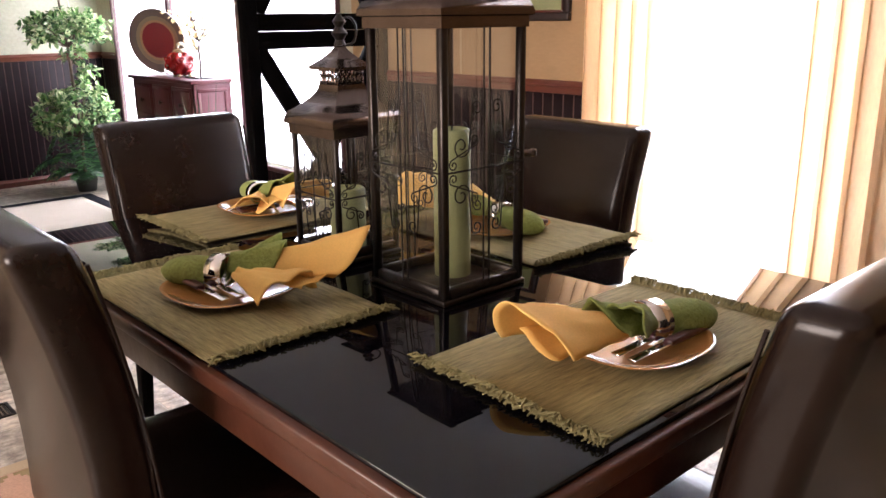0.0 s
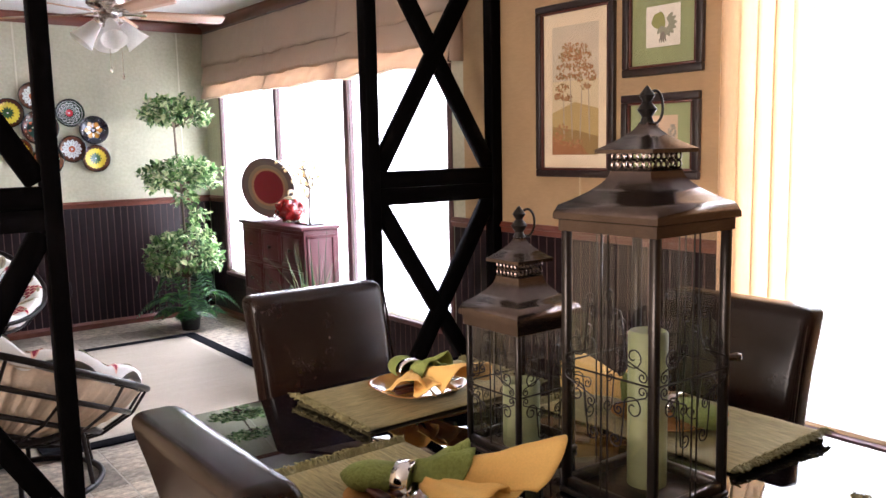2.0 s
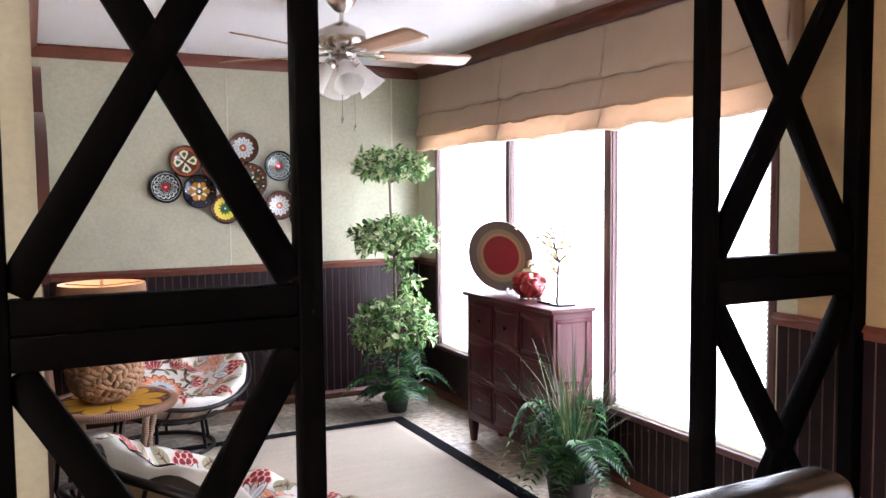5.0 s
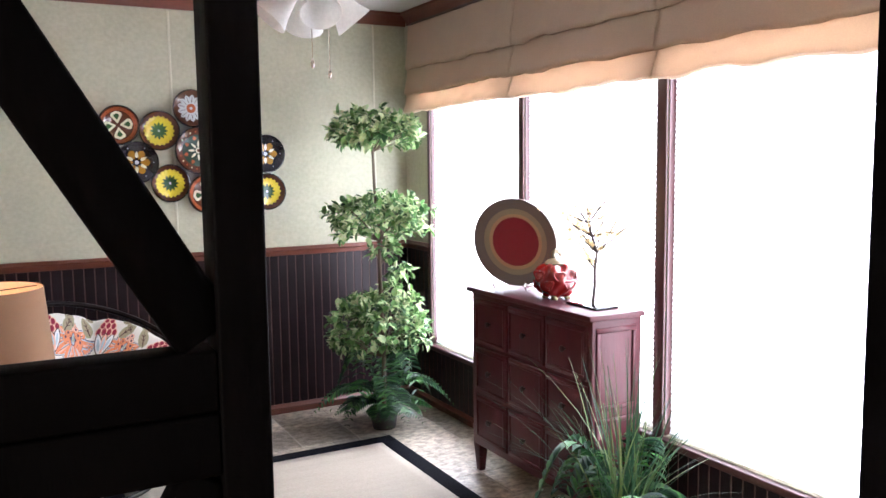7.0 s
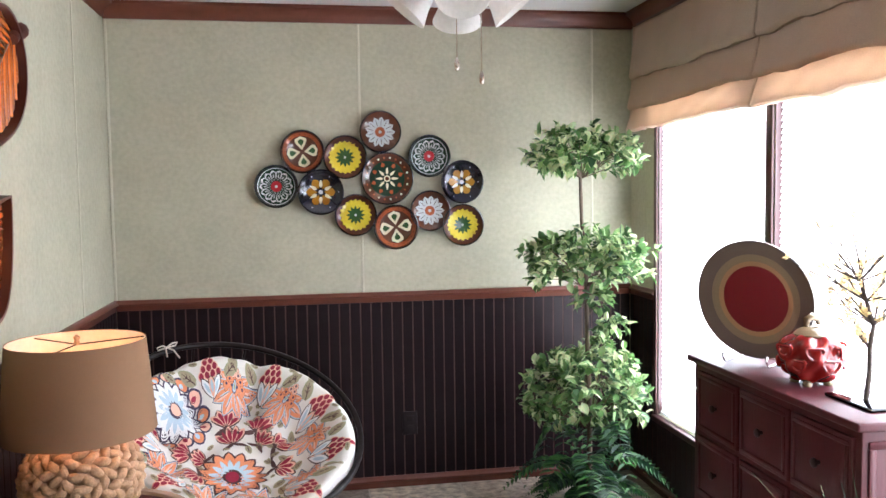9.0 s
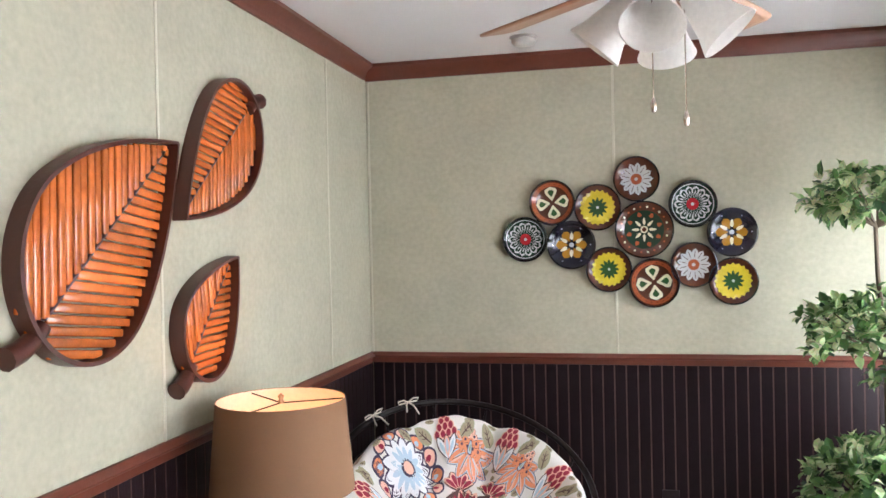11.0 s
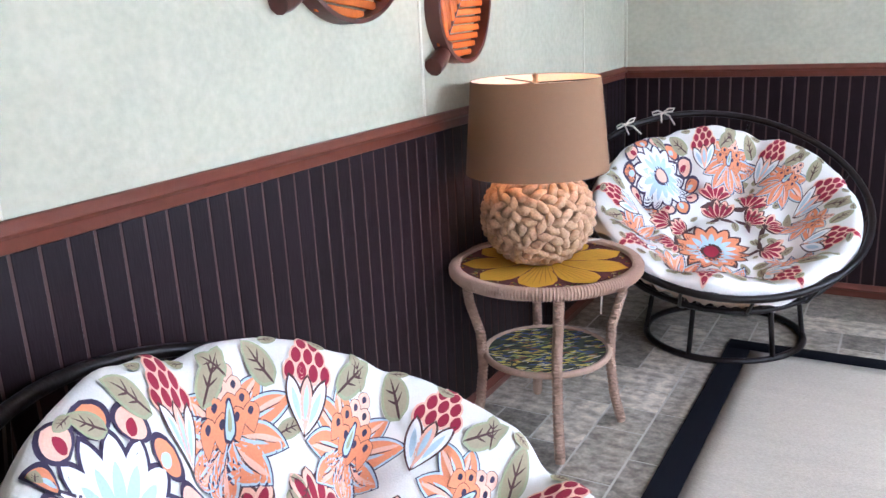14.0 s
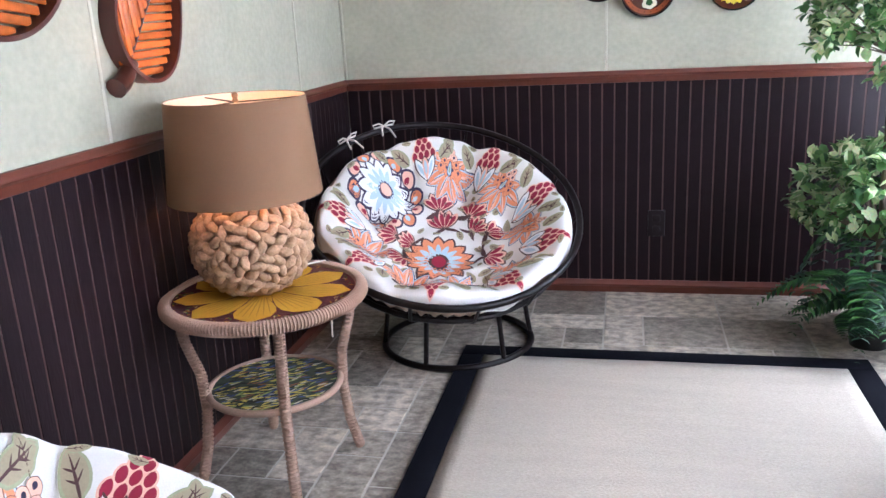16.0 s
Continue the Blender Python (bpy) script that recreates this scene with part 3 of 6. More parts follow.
def lantern(m, half, body, rise, label):
    """A square glass lantern: base tray, four posts, panes with wire scrolls, flared two-tier roof with a pierced collar, finial and ring."""
    ln = thing("lantern", m, label, "lantern", "candle lanterns on the dining table")
    h = half
    g = 0.0070 if half > 0.09 else 0.0052      # half the thickness of a post
    part("base", box(-h - 0.003, h + 0.003, -h - 0.003, h + 0.003, 0.0, 0.010, 0.003), DARKBRONZE, ln)
    for k in range(4):
        turn = Matrix.Rotation(k * math.pi / 2, 4, "Z")
        part("sill", box(-h + 2 * g, h - 2 * g, -h, -h + 2 * g, 0.0104, 0.028, 0.002, None, 1), DARKBRONZE, ln, m=turn)
    for sx in (-1, 1):
        for sy in (-1, 1):
            part("post", box(sx * (h - g) - g, sx * (h - g) + g, sy * (h - g) - g, sy * (h - g) + g, 0.0104, body, 0.0018, None, 1), DARKBRONZE, ln)
    part("top_band", roof_sheet([(h + 0.0025, body - 0.022), (h + 0.0025, body - 0.001), (h - 0.004, body - 0.001)]), BRONZE, ln)
    for k in range(4):
        turn = Matrix.Rotation(k * math.pi / 2, 4, "Z")
        p = part("pane", sheet(lambda u, v: Vector(((h - 2 * g) * (2 * u - 1), -h + g, 0.028 + (body - 0.048) * v)), 1, 1), LANPANE, ln, smooth=False, m=turn)
        p.visible_shadow = False
        w = bmesh.new()
        y = -h - 0.002
        cz = 0.022 + (body - 0.03) * 0.46
        for sx in (-0.07, 0.07) if half > 0.09 else (0.0,):
            tube([(sx * h, y, 0.024), (sx * h, y, body - 0.02)], 0.0015, 5, bm=w)
        tube([(-h + 0.006, y, cz), (h - 0.006, y, cz)], 0.0017, 5, bm=w)
        for sx in (-1, 1):
            for sz in (-1, 1):
                for p1, p2, r1, r2, turned in (((0.24, 1.02), (0.60, 0.42), 0.13, 0.20, 1), ((0.30, 0.50), (0.78, 0.12), 0.10, 0.10, -1)):
                    q = s_scroll((sx * p1[0] * h, cz + sz * p1[1] * h), (sx * p2[0] * h, cz + sz * p2[1] * h), r1 * h, r2 * h, turned * sx * sz)
                    tube([(px, y, pz) for px, pz in q], 0.0013, 5, bm=w)
        part("wire_scrollwork", w, IRON, ln, "black wire scrollwork", m=turn)
    if half > 0.09:
        part("latch", rod((h + 0.002, -h + 0.01, body * 0.50), (h + 0.016, -h + 0.0, body * 0.50), 0.006), BRONZE, ln)
        part("latch_knob", lathe([(0, -0.008), (0.007, -0.005), (0.008, 0.0), (0.007, 0.005), (0, 0.008)], 12, mm=Matrix.Translation((h + 0.020, -h, body * 0.50))), BRONZE, ln)
    e = h + 0.006
    prof = [(e - 0.002, body - 0.004), (e + 0.003, body - 0.002), (e + 0.003, body + 0.006), (e - 0.003, body + 0.020)]
    up = 0.58 * h * rise
    for i in range(1, 9):
        t = i / 8
        prof.append((0.42 * h + (e - 0.003 - 0.42 * h) * (1 - t) ** 1.75, body + 0.020 + up * t))
    part("roof", roof_sheet(prof), BRONZE, ln, smooth=True)
    z = body + 0.020 + up
    hc = 0.29 * h * rise
    col = bmesh.new()
    c = 0.40 * h
    for k in range(4):
        turn = Matrix.Rotation(k * math.pi / 2, 4, "Z")
        for i in range(6):
            for j in range(2):
                pts = [turn @ Vector((c, -c + (i + 0.5) * c / 3 + 0.16 * c * math.cos(a), z + 0.003 + (0.25 + 0.5 * j) * hc + 0.23 * hc * math.sin(a))) for a in np.linspace(0, 2 * math.pi, 9)[:-1]]
                tube(pts, 0.0017, 4, True, bm=col)
        for zz in (z + 0.002, z + 0.003 + hc):
            tube([turn @ Vector((c, -c, zz)), turn @ Vector((c, c, zz))], 0.0022, 5, bm=col)
    tagged(part("pierced_collar", col, BRONZE, ln), kind="stuff")
    z2 = z + hc + 0.004
    e2 = 0.60 * h
    cap = 0.46 * h * rise
    prof = [(c - 0.002, z2 - 0.003), (e2, z2 - 0.002), (e2, z2 + 0.004)]
    for i in range(1, 8):
        t = i / 7
        prof.append((0.09 * h + (e2 - 0.09 * h) * (1 - t) ** 1.6, z2 + 0.004 + cap * t))
    part("cap", roof_sheet(prof), BRONZE, ln)
    z3 = z2 + cap
    part("finial", lathe([(0.0, z3), (0.012, z3 + 0.002), (0.008, z3 + 0.012), (0.016, z3 + 0.024), (0.007, z3 + 0.036), (0.013, z3 + 0.046), (0.004, z3 + 0.058), (0.0, z3 + 0.062)], 12), IRON, ln)
    part("ring", tube([(0.012 + 0.02 * math.cos(a) + 0.008, 0.0, z3 + 0.028 + 0.026 * math.sin(a)) for a in np.linspace(0, 2 * math.pi, 20)[:-1]], 0.0025, 6, True), IRON, ln)
    return ln


def candle(x, y, z, r, h, label):
    c = thing("candle", Matrix.Translation((x, y, z)), label, "candle")
    part("wax", lathe([(0, 0), (r, 0), (r, h - 0.004), (r - 0.004, h), (r * 0.6, h - 0.006), (0, h - 0.008)], 28), WAX, c)
    part("wick", rod((0, 0, h - 0.008), (0.002, 0.001, h + 0.006), 0.0012, seg=6), IRON, c)


TT = TZ + 0.0005
lantern(pose(1.350, 1.768, TT, 0, 0, 0), 0.096, 0.468, 0.95, "tall aged bronze glass lantern with wire scrollwork")
lantern(pose(1.338, 2.054, TT, 0, 0, 0), 0.0745, 0.268, 1.2, "small aged bronze glass lantern with wire scrollwork")
candle(1.372, 1.778, TT + 0.0104, 0.033, 0.265, "tall pale green pillar candle inside the lantern")
candle(1.340, 2.054, TT + 0.0104, 0.036, 0.125, "short pale green pillar candle inside the lantern")

# ---- flat printed or woven figures ----


class Print:
    """Flat figures in layers, each with its own colour, laid on a surface given by place(x, y, lift)."""

    def __init__(self, place, colours, lift=0.0012, steps=(0.5,), fine=6):
        self.bm, self.place, self.colours, self.lift = bmesh.new(), place, colours, lift
        self.names, self.steps, self.fine, self.count = list(colours), steps, fine, 0

    def poly(self, pts, colour, layer):
        cx, cy = sum(p[0] for p in pts) / len(pts), sum(p[1] for p in pts) / len(pts)
        self.count += 1
        k = self.lift * (1 + layer) + 5e-6 * (self.count % 40)     # no two figures in one plane
        mid = self.bm.verts.new(self.place(cx, cy, k))
        ring = [self.bm.verts.new(self.place(x, y, k)) for x, y in pts]
        inner = [[self.bm.verts.new(self.place(cx + q * (x - cx), cy + q * (y - cy), k)) for x, y in pts] for q in self.steps] + [ring]
        n = len(pts)
        for i in range(n):
            j = (i + 1) % n
            self.bm.faces.new((mid, inner[0][i], inner[0][j])).material_index = self.names.index(colour)
            for a, b in zip(inner, inner[1:]):
                self.bm.faces.new((a[i], b[i], b[j], a[j])).material_index = self.names.index(colour)

    def ring(self, r0, r1, colour, layer, n=36):
        for i in range(n):
            a, b = 2 * math.pi * i / n, 2 * math.pi * (i + 1) / n
            vs = [self.bm.verts.new(self.place(q * math.cos(t), q * math.sin(t), self.lift * (1 + layer))) for q, t in ((r0, a), (r1, a), (r1, b), (r0, b))]
            self.bm.faces.new(vs).material_index = self.names.index(colour)

    def petal(self, x, y, ang, l0, l1, w, colour, layer, tip=0.6, point=0.6):
        """A leaf-shaped figure that starts l0 from (x, y) and ends at l1, w wide."""
        c, s = math.cos(ang), math.sin(ang)
        pts = []
        for side in (1, -1):
            for i in range(self.fine):
                t = i / self.fine if side > 0 else 1 - i / self.fine
                q = w / 2 * math.sin(math.pi * t ** tip) ** point * side if 0 < t < 1 else 0.0
                d = l0 + (l1 - l0) * t
                pts.append((x + c * d - s * q, y + s * d + c * q))
        self.poly(pts, colour, layer)

    def disc(self, x, y, r, colour, layer, n=14):
        self.poly([(x + r * math.cos(2 * math.pi * i / n), y + r * math.sin(2 * math.pi * i / n)) for i in range(n)], colour, layer)

    def daisy(self, x, y, r, n, edge, fill, inner, core, rot=0.0, layer=0):
        for i in range(n):
            a = rot + 2 * math.pi * i / n
            w = 2.5 * r / n * 2.2
            self.petal(x, y, a, r * 0.15, r, w * 1.18, edge, layer, 0.8)
            self.petal(x, y, a, r * 0.2, r * 0.93, w * 0.88, fill, layer + 1, 0.8)
            self.petal(x, y, a, r * 0.2, r * 0.66, w * 0.42, inner, layer + 2, 0.8)
        self.disc(x, y, r * 0.27, edge, layer + 3)
        self.disc(x, y, r * 0.19, core, layer + 4)

    def shell(self, x, y, r, ang, edge, fill, layer=0):
        for i in range(5):
            a = ang + (i - 2) * 0.42
            self.petal(x, y, a, 0, r * (1 - 0.05 * abs(i - 2)), r * 0.42, edge, layer, 1.5)
            self.petal(x, y, a, r * 0.12, r * 0.92, r * 0.30, "blush", layer + 1, 1.5)
            self.petal(x, y, a, r * 0.15, r * 0.80, r * 0.18, fill, layer + 2, 1.5)
        for sgn in (-1, 1):
            self.petal(x, y, ang + math.pi + sgn * 1.1, 0, r * 0.7, r * 0.2, edge, layer + 1)

    def cone(self, x, y, r, ang, layer=0):
        c, s = math.cos(ang), math.sin(ang)
        for row in range(4):
            for k in range(4 - row):
                u, v = r * (0.35 + 0.27 * row), r * 0.26 * (k - (3 - row) / 2)
                px, py = x + c * u - s * v, y + s * u + c * v
                self.petal(px, py, ang, -r * 0.2, r * 0.22, r * 0.30, "blush", layer, 0.9)
                self.petal(px, py, ang, -r * 0.14, r * 0.17, r * 0.21, "crimson", layer + 1, 0.9)
        for sgn in (-1, 1, 0):
            bx, by = x - c * r * 0.62, y - s * r * 0.62
            self.petal(bx, by, ang + sgn * 0.42, 0, r * (1.02 if sgn else 0.95), r * 0.34, "brown", layer + 2, 1.3, 0.7)
            self.petal(bx, by, ang + sgn * 0.42, r * 0.05, r * (0.96 if sgn else 0.90), r * 0.26, "white" if sgn else "blush", layer + 3, 1.3, 0.7)
            self.petal(bx, by, ang + sgn * 0.42, r * 0.25, r * 0.78, r * 0.12, "sky", layer + 4, 1.0, 0.7)

    def leaf(self, x, y, r, ang, layer=0):
        self.petal(x, y, ang, 0, r, r * 0.52, "leafedge", layer, 0.8)
        self.petal(x, y, ang, r * 0.06, r * 0.94, r * 0.42, "olive", layer + 1, 0.8)
        self.petal(x, y, ang, 0, r * 0.85, r * 0.05, "brown", layer + 2)
        for t in (0.3, 0.5):
            for sgn in (-1, 1):
                self.petal(x + r * t * math.cos(ang), y + r * t * math.sin(ang), ang + sgn * 0.7, 0, r * 0.22, r * 0.035, "brown", layer + 2)

    def lily(self, x, y, r, ang, layer=0):
        """Curled orange petals spreading from a domed heart of scales."""
        k = layer
        for d, q in ((-2.25, 0.74), (2.25, 0.74), (-1.62, 1.0), (1.62, 1.0), (-0.95, 0.90), (0.95, 0.90), (-0.32, 1.02), (0.36, 0.96)):
            b = ang + math.pi + d
            self.petal(x, y, b, 0, r * q, r * 0.44, "navy", k, 0.95, 0.8)
            self.petal(x, y, b, r * 0.02, r * q * 0.972, r * 0.405, "sky", k + 0.5, 0.95, 0.8)
            self.petal(x, y, b, r * 0.04, r * q * 0.935, r * 0.335, "orange", k + 1, 0.95, 0.8)
            self.petal(x, y, b + 0.06, r * 0.20, r * q * 0.88, r * 0.085, "blush", k + 2, 1.0, 0.8)
            self.petal(x, y, b - 0.05, r * 0.10, r * q * 0.66, r * 0.055, "sky", k + 2, 0.9, 0.8)
            self.petal(x, y, b, r * 0.12, r * q * 0.78, r * 0.020, "brown", k + 3, 1.0)
            k += 0.4
        for i in range(4):
            for j in range(4 - i):
                u, v = r * (0.04 + 0.165 * i), r * 0.205 * (j - (3 - i) / 2)
                px, py = x + math.cos(ang) * u - math.sin(ang) * v, y + math.sin(ang) * u + math.cos(ang) * v
                h = layer + 6 + 2.6 * (3 - i)
                self.petal(px, py, ang, -r * 0.20, r * 0.155, r * 0.255, "brown", h, 1.5, 0.6)
                self.petal(px, py, ang, -r * 0.19, r * 0.145, r * 0.240, "blush" if i > 1 else "orange", h + 0.8, 1.5, 0.6)
                self.petal(px, py, ang, r * 0.0, r * 0.095, r * 0.085, "navy", h + 1.6, 1.2, 0.6)
        self.petal(x, y, ang, -r * 0.12, r * 0.30, r * 0.17, "navy", layer + 17)
        self.petal(x, y, ang, -r * 0.09, r * 0.27, r * 0.125, "sky", layer + 18)
        self.petal(x, y, ang, -r * 0.02, r * 0.20, r * 0.06, "leafedge", layer + 19)

    def finish(self, name, parent, label="", m=None):
        return part(name, self.bm, [self.colours[k] for k in self.names], parent, label, smooth=False, m=m)


def dye(name, col, rough=0.85):
    return mat("print_" + name, col, rough, vary=0.06, grain=0.12, gscale=240, bump=0.1)


FLORA = {k: dye(k, c) for k, c in dict(navy=(0.05, 0.035, 0.075), orange=(0.74, 0.27, 0.13), blush=(0.80, 0.48, 0.36), crimson=(0.27, 0.009, 0.036), sky=(0.46, 0.60, 0.70),
                                       olive=(0.35, 0.30, 0.19), leafedge=(0.33, 0.35, 0.21), brown=(0.075, 0.032, 0.03), white=(0.80, 0.82, 0.84)).items()}
CANVAS = mat("white_cushion_canvas", (0.76, 0.74, 0.70), 0.9, vary=0.04, scale=12, grain=0.06, gscale=300, bump=0.25)
PLEAT = mat("gathered_cushion_back", (0.66, 0.53, 0.40), 0.9, vary=0.30, scale=12, grain=0.1, gscale=120, bump=0.3)
RATTAN = mat("dark_stained_rattan", (0.0095, 0.006, 0.0055), 0.34, vary=0.25, scale=25, grain=0.2, gscale=120, bump=0.3, spec=0.26)
TIE = mat("cloth_tie_tape", (0.62, 0.56, 0.47), 0.9, vary=0.08)

# ---- papasan chairs ----


def cushion_height(x, y, off):
    """The cushion's upper face over the rim's plane, with tufts."""
    x -= off
    r = math.hypot(x, y)
    z = 0.066 - 0.205 * max(0.0, 1 - (r / 0.45) ** 2)
    a = math.atan2(y, x)
    for k in range(8):
        t = 2 * math.pi * k / 8 + 0.2 + 0.12 * math.sin(5 * k)
        d2 = (x - 0.27 * math.cos(t)) ** 2 + (y - 0.27 * math.sin(t)) ** 2
        z -= 0.042 * math.exp(-d2 / 0.0036)
        off = (a - t + math.pi) % (2 * math.pi) - math.pi
        z -= 0.030 * math.exp(-(off * r) ** 2 / 0.0018) * min(1, max(0, (r - 0.20) / 0.08)) * (0.7 + 0.3 * math.sin(3 * k))
        z += 0.020 * math.exp(-((off - math.pi / 8) * r) ** 2 / 0.004) * math.exp(-(r - 0.37) ** 2 / 0.005)
        t += math.pi / 8
        d2 = (x - 0.13 * math.cos(t)) ** 2 + (y - 0.13 * math.sin(t)) ** 2
        z -= 0.020 * math.exp(-d2 / 0.0026)
    z += 0.012 * wobble(x * 9, y * 9, 2.0) * min(1, r / 0.2) + 0.003 * wobble(x * 22, y * 22, 7.0)
    q = max(0.0, min(1.0, (r - 0.398) / 0.066))
    return z - 0.092 * (1 - math.sqrt(max(0.0, 1 - q * q)))


def papasan(at, az, tilt, base_at, label, spin, off, up, size, fill, ties=()):
    """A round cushioned bowl resting on a rattan ring stand. The rim's low side points to az."""
    p = thing("papasan_chair", Matrix.Translation((*base_at, 0)), label, "chair", "papasan chairs in the sunroom")
    bowl = Matrix.Translation((at[0] - base_at[0], at[1] - base_at[1], at[2])) @ Matrix.Rotation(az, 4, "Z") @ Matrix.Rotation(tilt, 4, "Y") @ Matrix.Scale(size, 4)
    R = 0.492
    seat = Matrix.Translation((0.5 * (1 - fill), 0, 0)) @ Matrix.Diagonal((fill - 0.02, fill + 0.03, 1, 1))
    ring = lambda r, z, n=56: [(r * math.cos(2 * math.pi * i / n), r * math.sin(2 * math.pi * i / n), z) for i in range(n)]
    part("rim", tube(ring(R, 0.0), 0.0125, 10, True), RATTAN, p, "dark wrapped rattan rim", m=bowl)
    for r, z, q in ((0.455, -0.10, 0.010), (0.37, -0.19, 0.010), (0.25, -0.255, 0.010)):
        part("bowl_ring", tube(ring(r, z, 44), q, 8, True), RATTAN, p, m=bowl)
    for k in range(14):
        a = 2 * math.pi * k / 14
        pts = [(r * math.cos(a), r * math.sin(a), z) for r, z in ((R, -0.012), (0.466, -0.10), (0.379, -0.197), (0.25, -0.266), (0.12, -0.295), (0.0, -0.30))]
        part("bowl_rib", tube(pts, 0.006, 6), RATTAN, p, m=bowl)

    def top(u, v):
        w = math.sin(math.pi / 2 * v) ** 0.9
        a, r = 2 * math.pi * u, 0.462 * w
        r *= 1 + (0.010 * math.sin(8 * a + 0.6) + 0.016 * wobble(2.5 * math.cos(a), 2.5 * math.sin(a), 3.0)) * v
        x, y = off + r * math.cos(a), r * math.sin(a)
        return Vector((x, y, up + cushion_height(x, y, off)))
    cush = part("cushion", sheet(top, 200, 64, wrap=True), CANVAS, p, "white cushion printed with bright flowers", m=bowl @ seat)

    def back(u, v):
        a = 2 * math.pi * u
        r = 0.466 - 0.454 * v
        z = -0.018 - 0.260 * (1 - (r / 0.466) ** 2) ** 0.8
        ruck = math.sin(a * 52 + 2.2 * math.sin(a * 5) + 2.0 * v + 1.5 * math.sin(7 * v + 3 * a))
        gather = min(1, 6 * v) * (1 - 0.7 * v)
        r += 0.010 * ruck * gather
        return Vector((0.8 * off * (1 - v) + r * math.cos(a), r * math.sin(a), z - 0.014 * abs(ruck) * gather + 0.006 * wobble(6 * math.cos(a), 6 * math.sin(a), 5 * v)))
    part("cushion_back", sheet(back, 420, 14, wrap=True), PLEAT, p, "gathered tan cushion back", m=bowl @ seat)
    pr = Print(lambda x, y, k: Vector((1.01 * x + off - 0.002, 1.01 * y, up + cushion_height(1.01 * x + off - 0.002, 1.01 * y, off) + 0.0030 + k)), FLORA, 0.0002, (0.25, 0.5, 0.75), 10)
    rnd = random.Random(7)
    c, s = math.cos(spin), math.sin(spin)
    rot = lambda x, y: (c * x - s * y, s * x + c * y)
    pr.daisy(*rot(0.085, -0.035), 0.140, 15, "brown", "orange", "sky", "crimson", spin)
    pr.daisy(*rot(-0.24, -0.17), 0.112, 14, "navy", "white", "sky", "blush", spin + 0.2, 0)
    for k in range(12):
        a = 2 * math.pi * k / 12
        x, y = rot(-0.24, -0.17)
        pr.petal(x, y, a + 0.1, 0.098, 0.150, 0.066, "navy", 0, 0.9)
        pr.petal(x, y, a + 0.1, 0.102, 0.143, 0.050, "orange" if k % 2 else "blush", 1, 0.9)
        pr.petal(x, y, a + 0.1, 0.104, 0.128, 0.018, "sky" if k % 2 else "crimson", 2, 0.9)
    dx, dy = rot(-0.24, -0.17)
    for k in range(9):
        a = spin + 2 * math.pi * k / 9 + 0.2
        x, y = 0.165 * math.cos(a), 0.165 * math.sin(a)
        if math.hypot(x - dx, y - dy) > 0.14 and math.hypot(x - rot(0.085, -0.035)[0], y - rot(0.085, -0.035)[1]) > 0.11:
            pr.shell(x, y, 0.088, a, "brown", "crimson", 0)
    pr.shell(*rot(-0.09, 0.03), 0.088, spin + math.pi, "brown", "crimson", 0)
    pr.shell(*rot(-0.05, 0.12), 0.070, spin + 2.0, "brown", "crimson", 0)
    pr.shell(*rot(-0.03, -0.10), 0.070, spin + 4.2, "brown", "crimson", 0)
    for k in range(9):
        a = spin + 2 * math.pi * k / 9
        ra, ja = 0.312 + rnd.uniform(-0.015, 0.012), a + rnd.uniform(-0.07, 0.07)
        x, y = ra * math.cos(ja), ra * math.sin(ja)
        if math.hypot(x - dx, y - dy) > 0.185:
            pr.lily(x, y, rnd.uniform(0.098, 0.124), ja + rnd.uniform(-0.25, 0.25), 0)
        b = a + math.pi / 9
        if math.hypot(0.36 * math.cos(b) - dx, 0.36 * math.sin(b) - dy) > 0.17:
            pr.cone(0.335 * math.cos(b), 0.335 * math.sin(b), 0.088, b, 7)
            for sg in (-1, 1):
                pr.leaf(0.350 * math.cos(b + 0.17 * sg), 0.350 * math.sin(b + 0.17 * sg), 0.086, b + sg * 0.85, 12)
        pr.leaf(0.372 * math.cos(a + 0.05), 0.372 * math.sin(a + 0.05), 0.062, a + 0.7, 12)
    for k in range(20):
        b = 2 * math.pi * k / 20 + 0.1
        pr.leaf(0.418 * math.cos(b), 0.418 * math.sin(b), 0.038, b + 1.5 * (-1) ** k, 13)
    for k in range(70):
        a, r = rnd.uniform(0, 6.28), 0.30 * math.sqrt(rnd.random())
        x, y = r * math.cos(a), r * math.sin(a)
        if math.hypot(x - dx, y - dy) > 0.17 and math.hypot(x - rot(0.085, -0.035)[0], y - rot(0.085, -0.035)[1]) > 0.14:
            pr.leaf(x, y, rnd.uniform(0.03, 0.055), rnd.uniform(0, 6.28), 0)
    pr.finish("flower_print", cush, "printed orange, crimson and blue flowers")
    for k in ties:
        t = bmesh.new()
        e, o = Vector((-math.sin(k), math.cos(k), 0.0)), Vector((math.cos(k), math.sin(k), 0.0))
        knot = o * (R + 0.004) + Vector((0.0, 0.0, 0.016))
        up_ = Vector((0.0, 0.0, 1.0))
        for sg in (-1, 1):
            tube([knot, knot + e * 0.022 * sg + up_ * 0.016, knot + e * 0.046 * sg + up_ * 0.012, knot + e * 0.040 * sg - up_ * 0.002, knot], 0.0034, 5, bm=t)
        tube([knot, knot - o * 0.030 - e * 0.012 + up_ * 0.004, knot - o * 0.070 - e * 0.020 - up_ * 0.012], 0.0034, 5, bm=t)
        tube([knot, knot - o * 0.016 + e * 0.014 + up_ * 0.004, knot - o * 0.050 + e * 0.026 - up_ * 0.006], 0.0034, 5, bm=t)
        part("tie", t, TIE, p, "cream cloth tie", m=bowl)
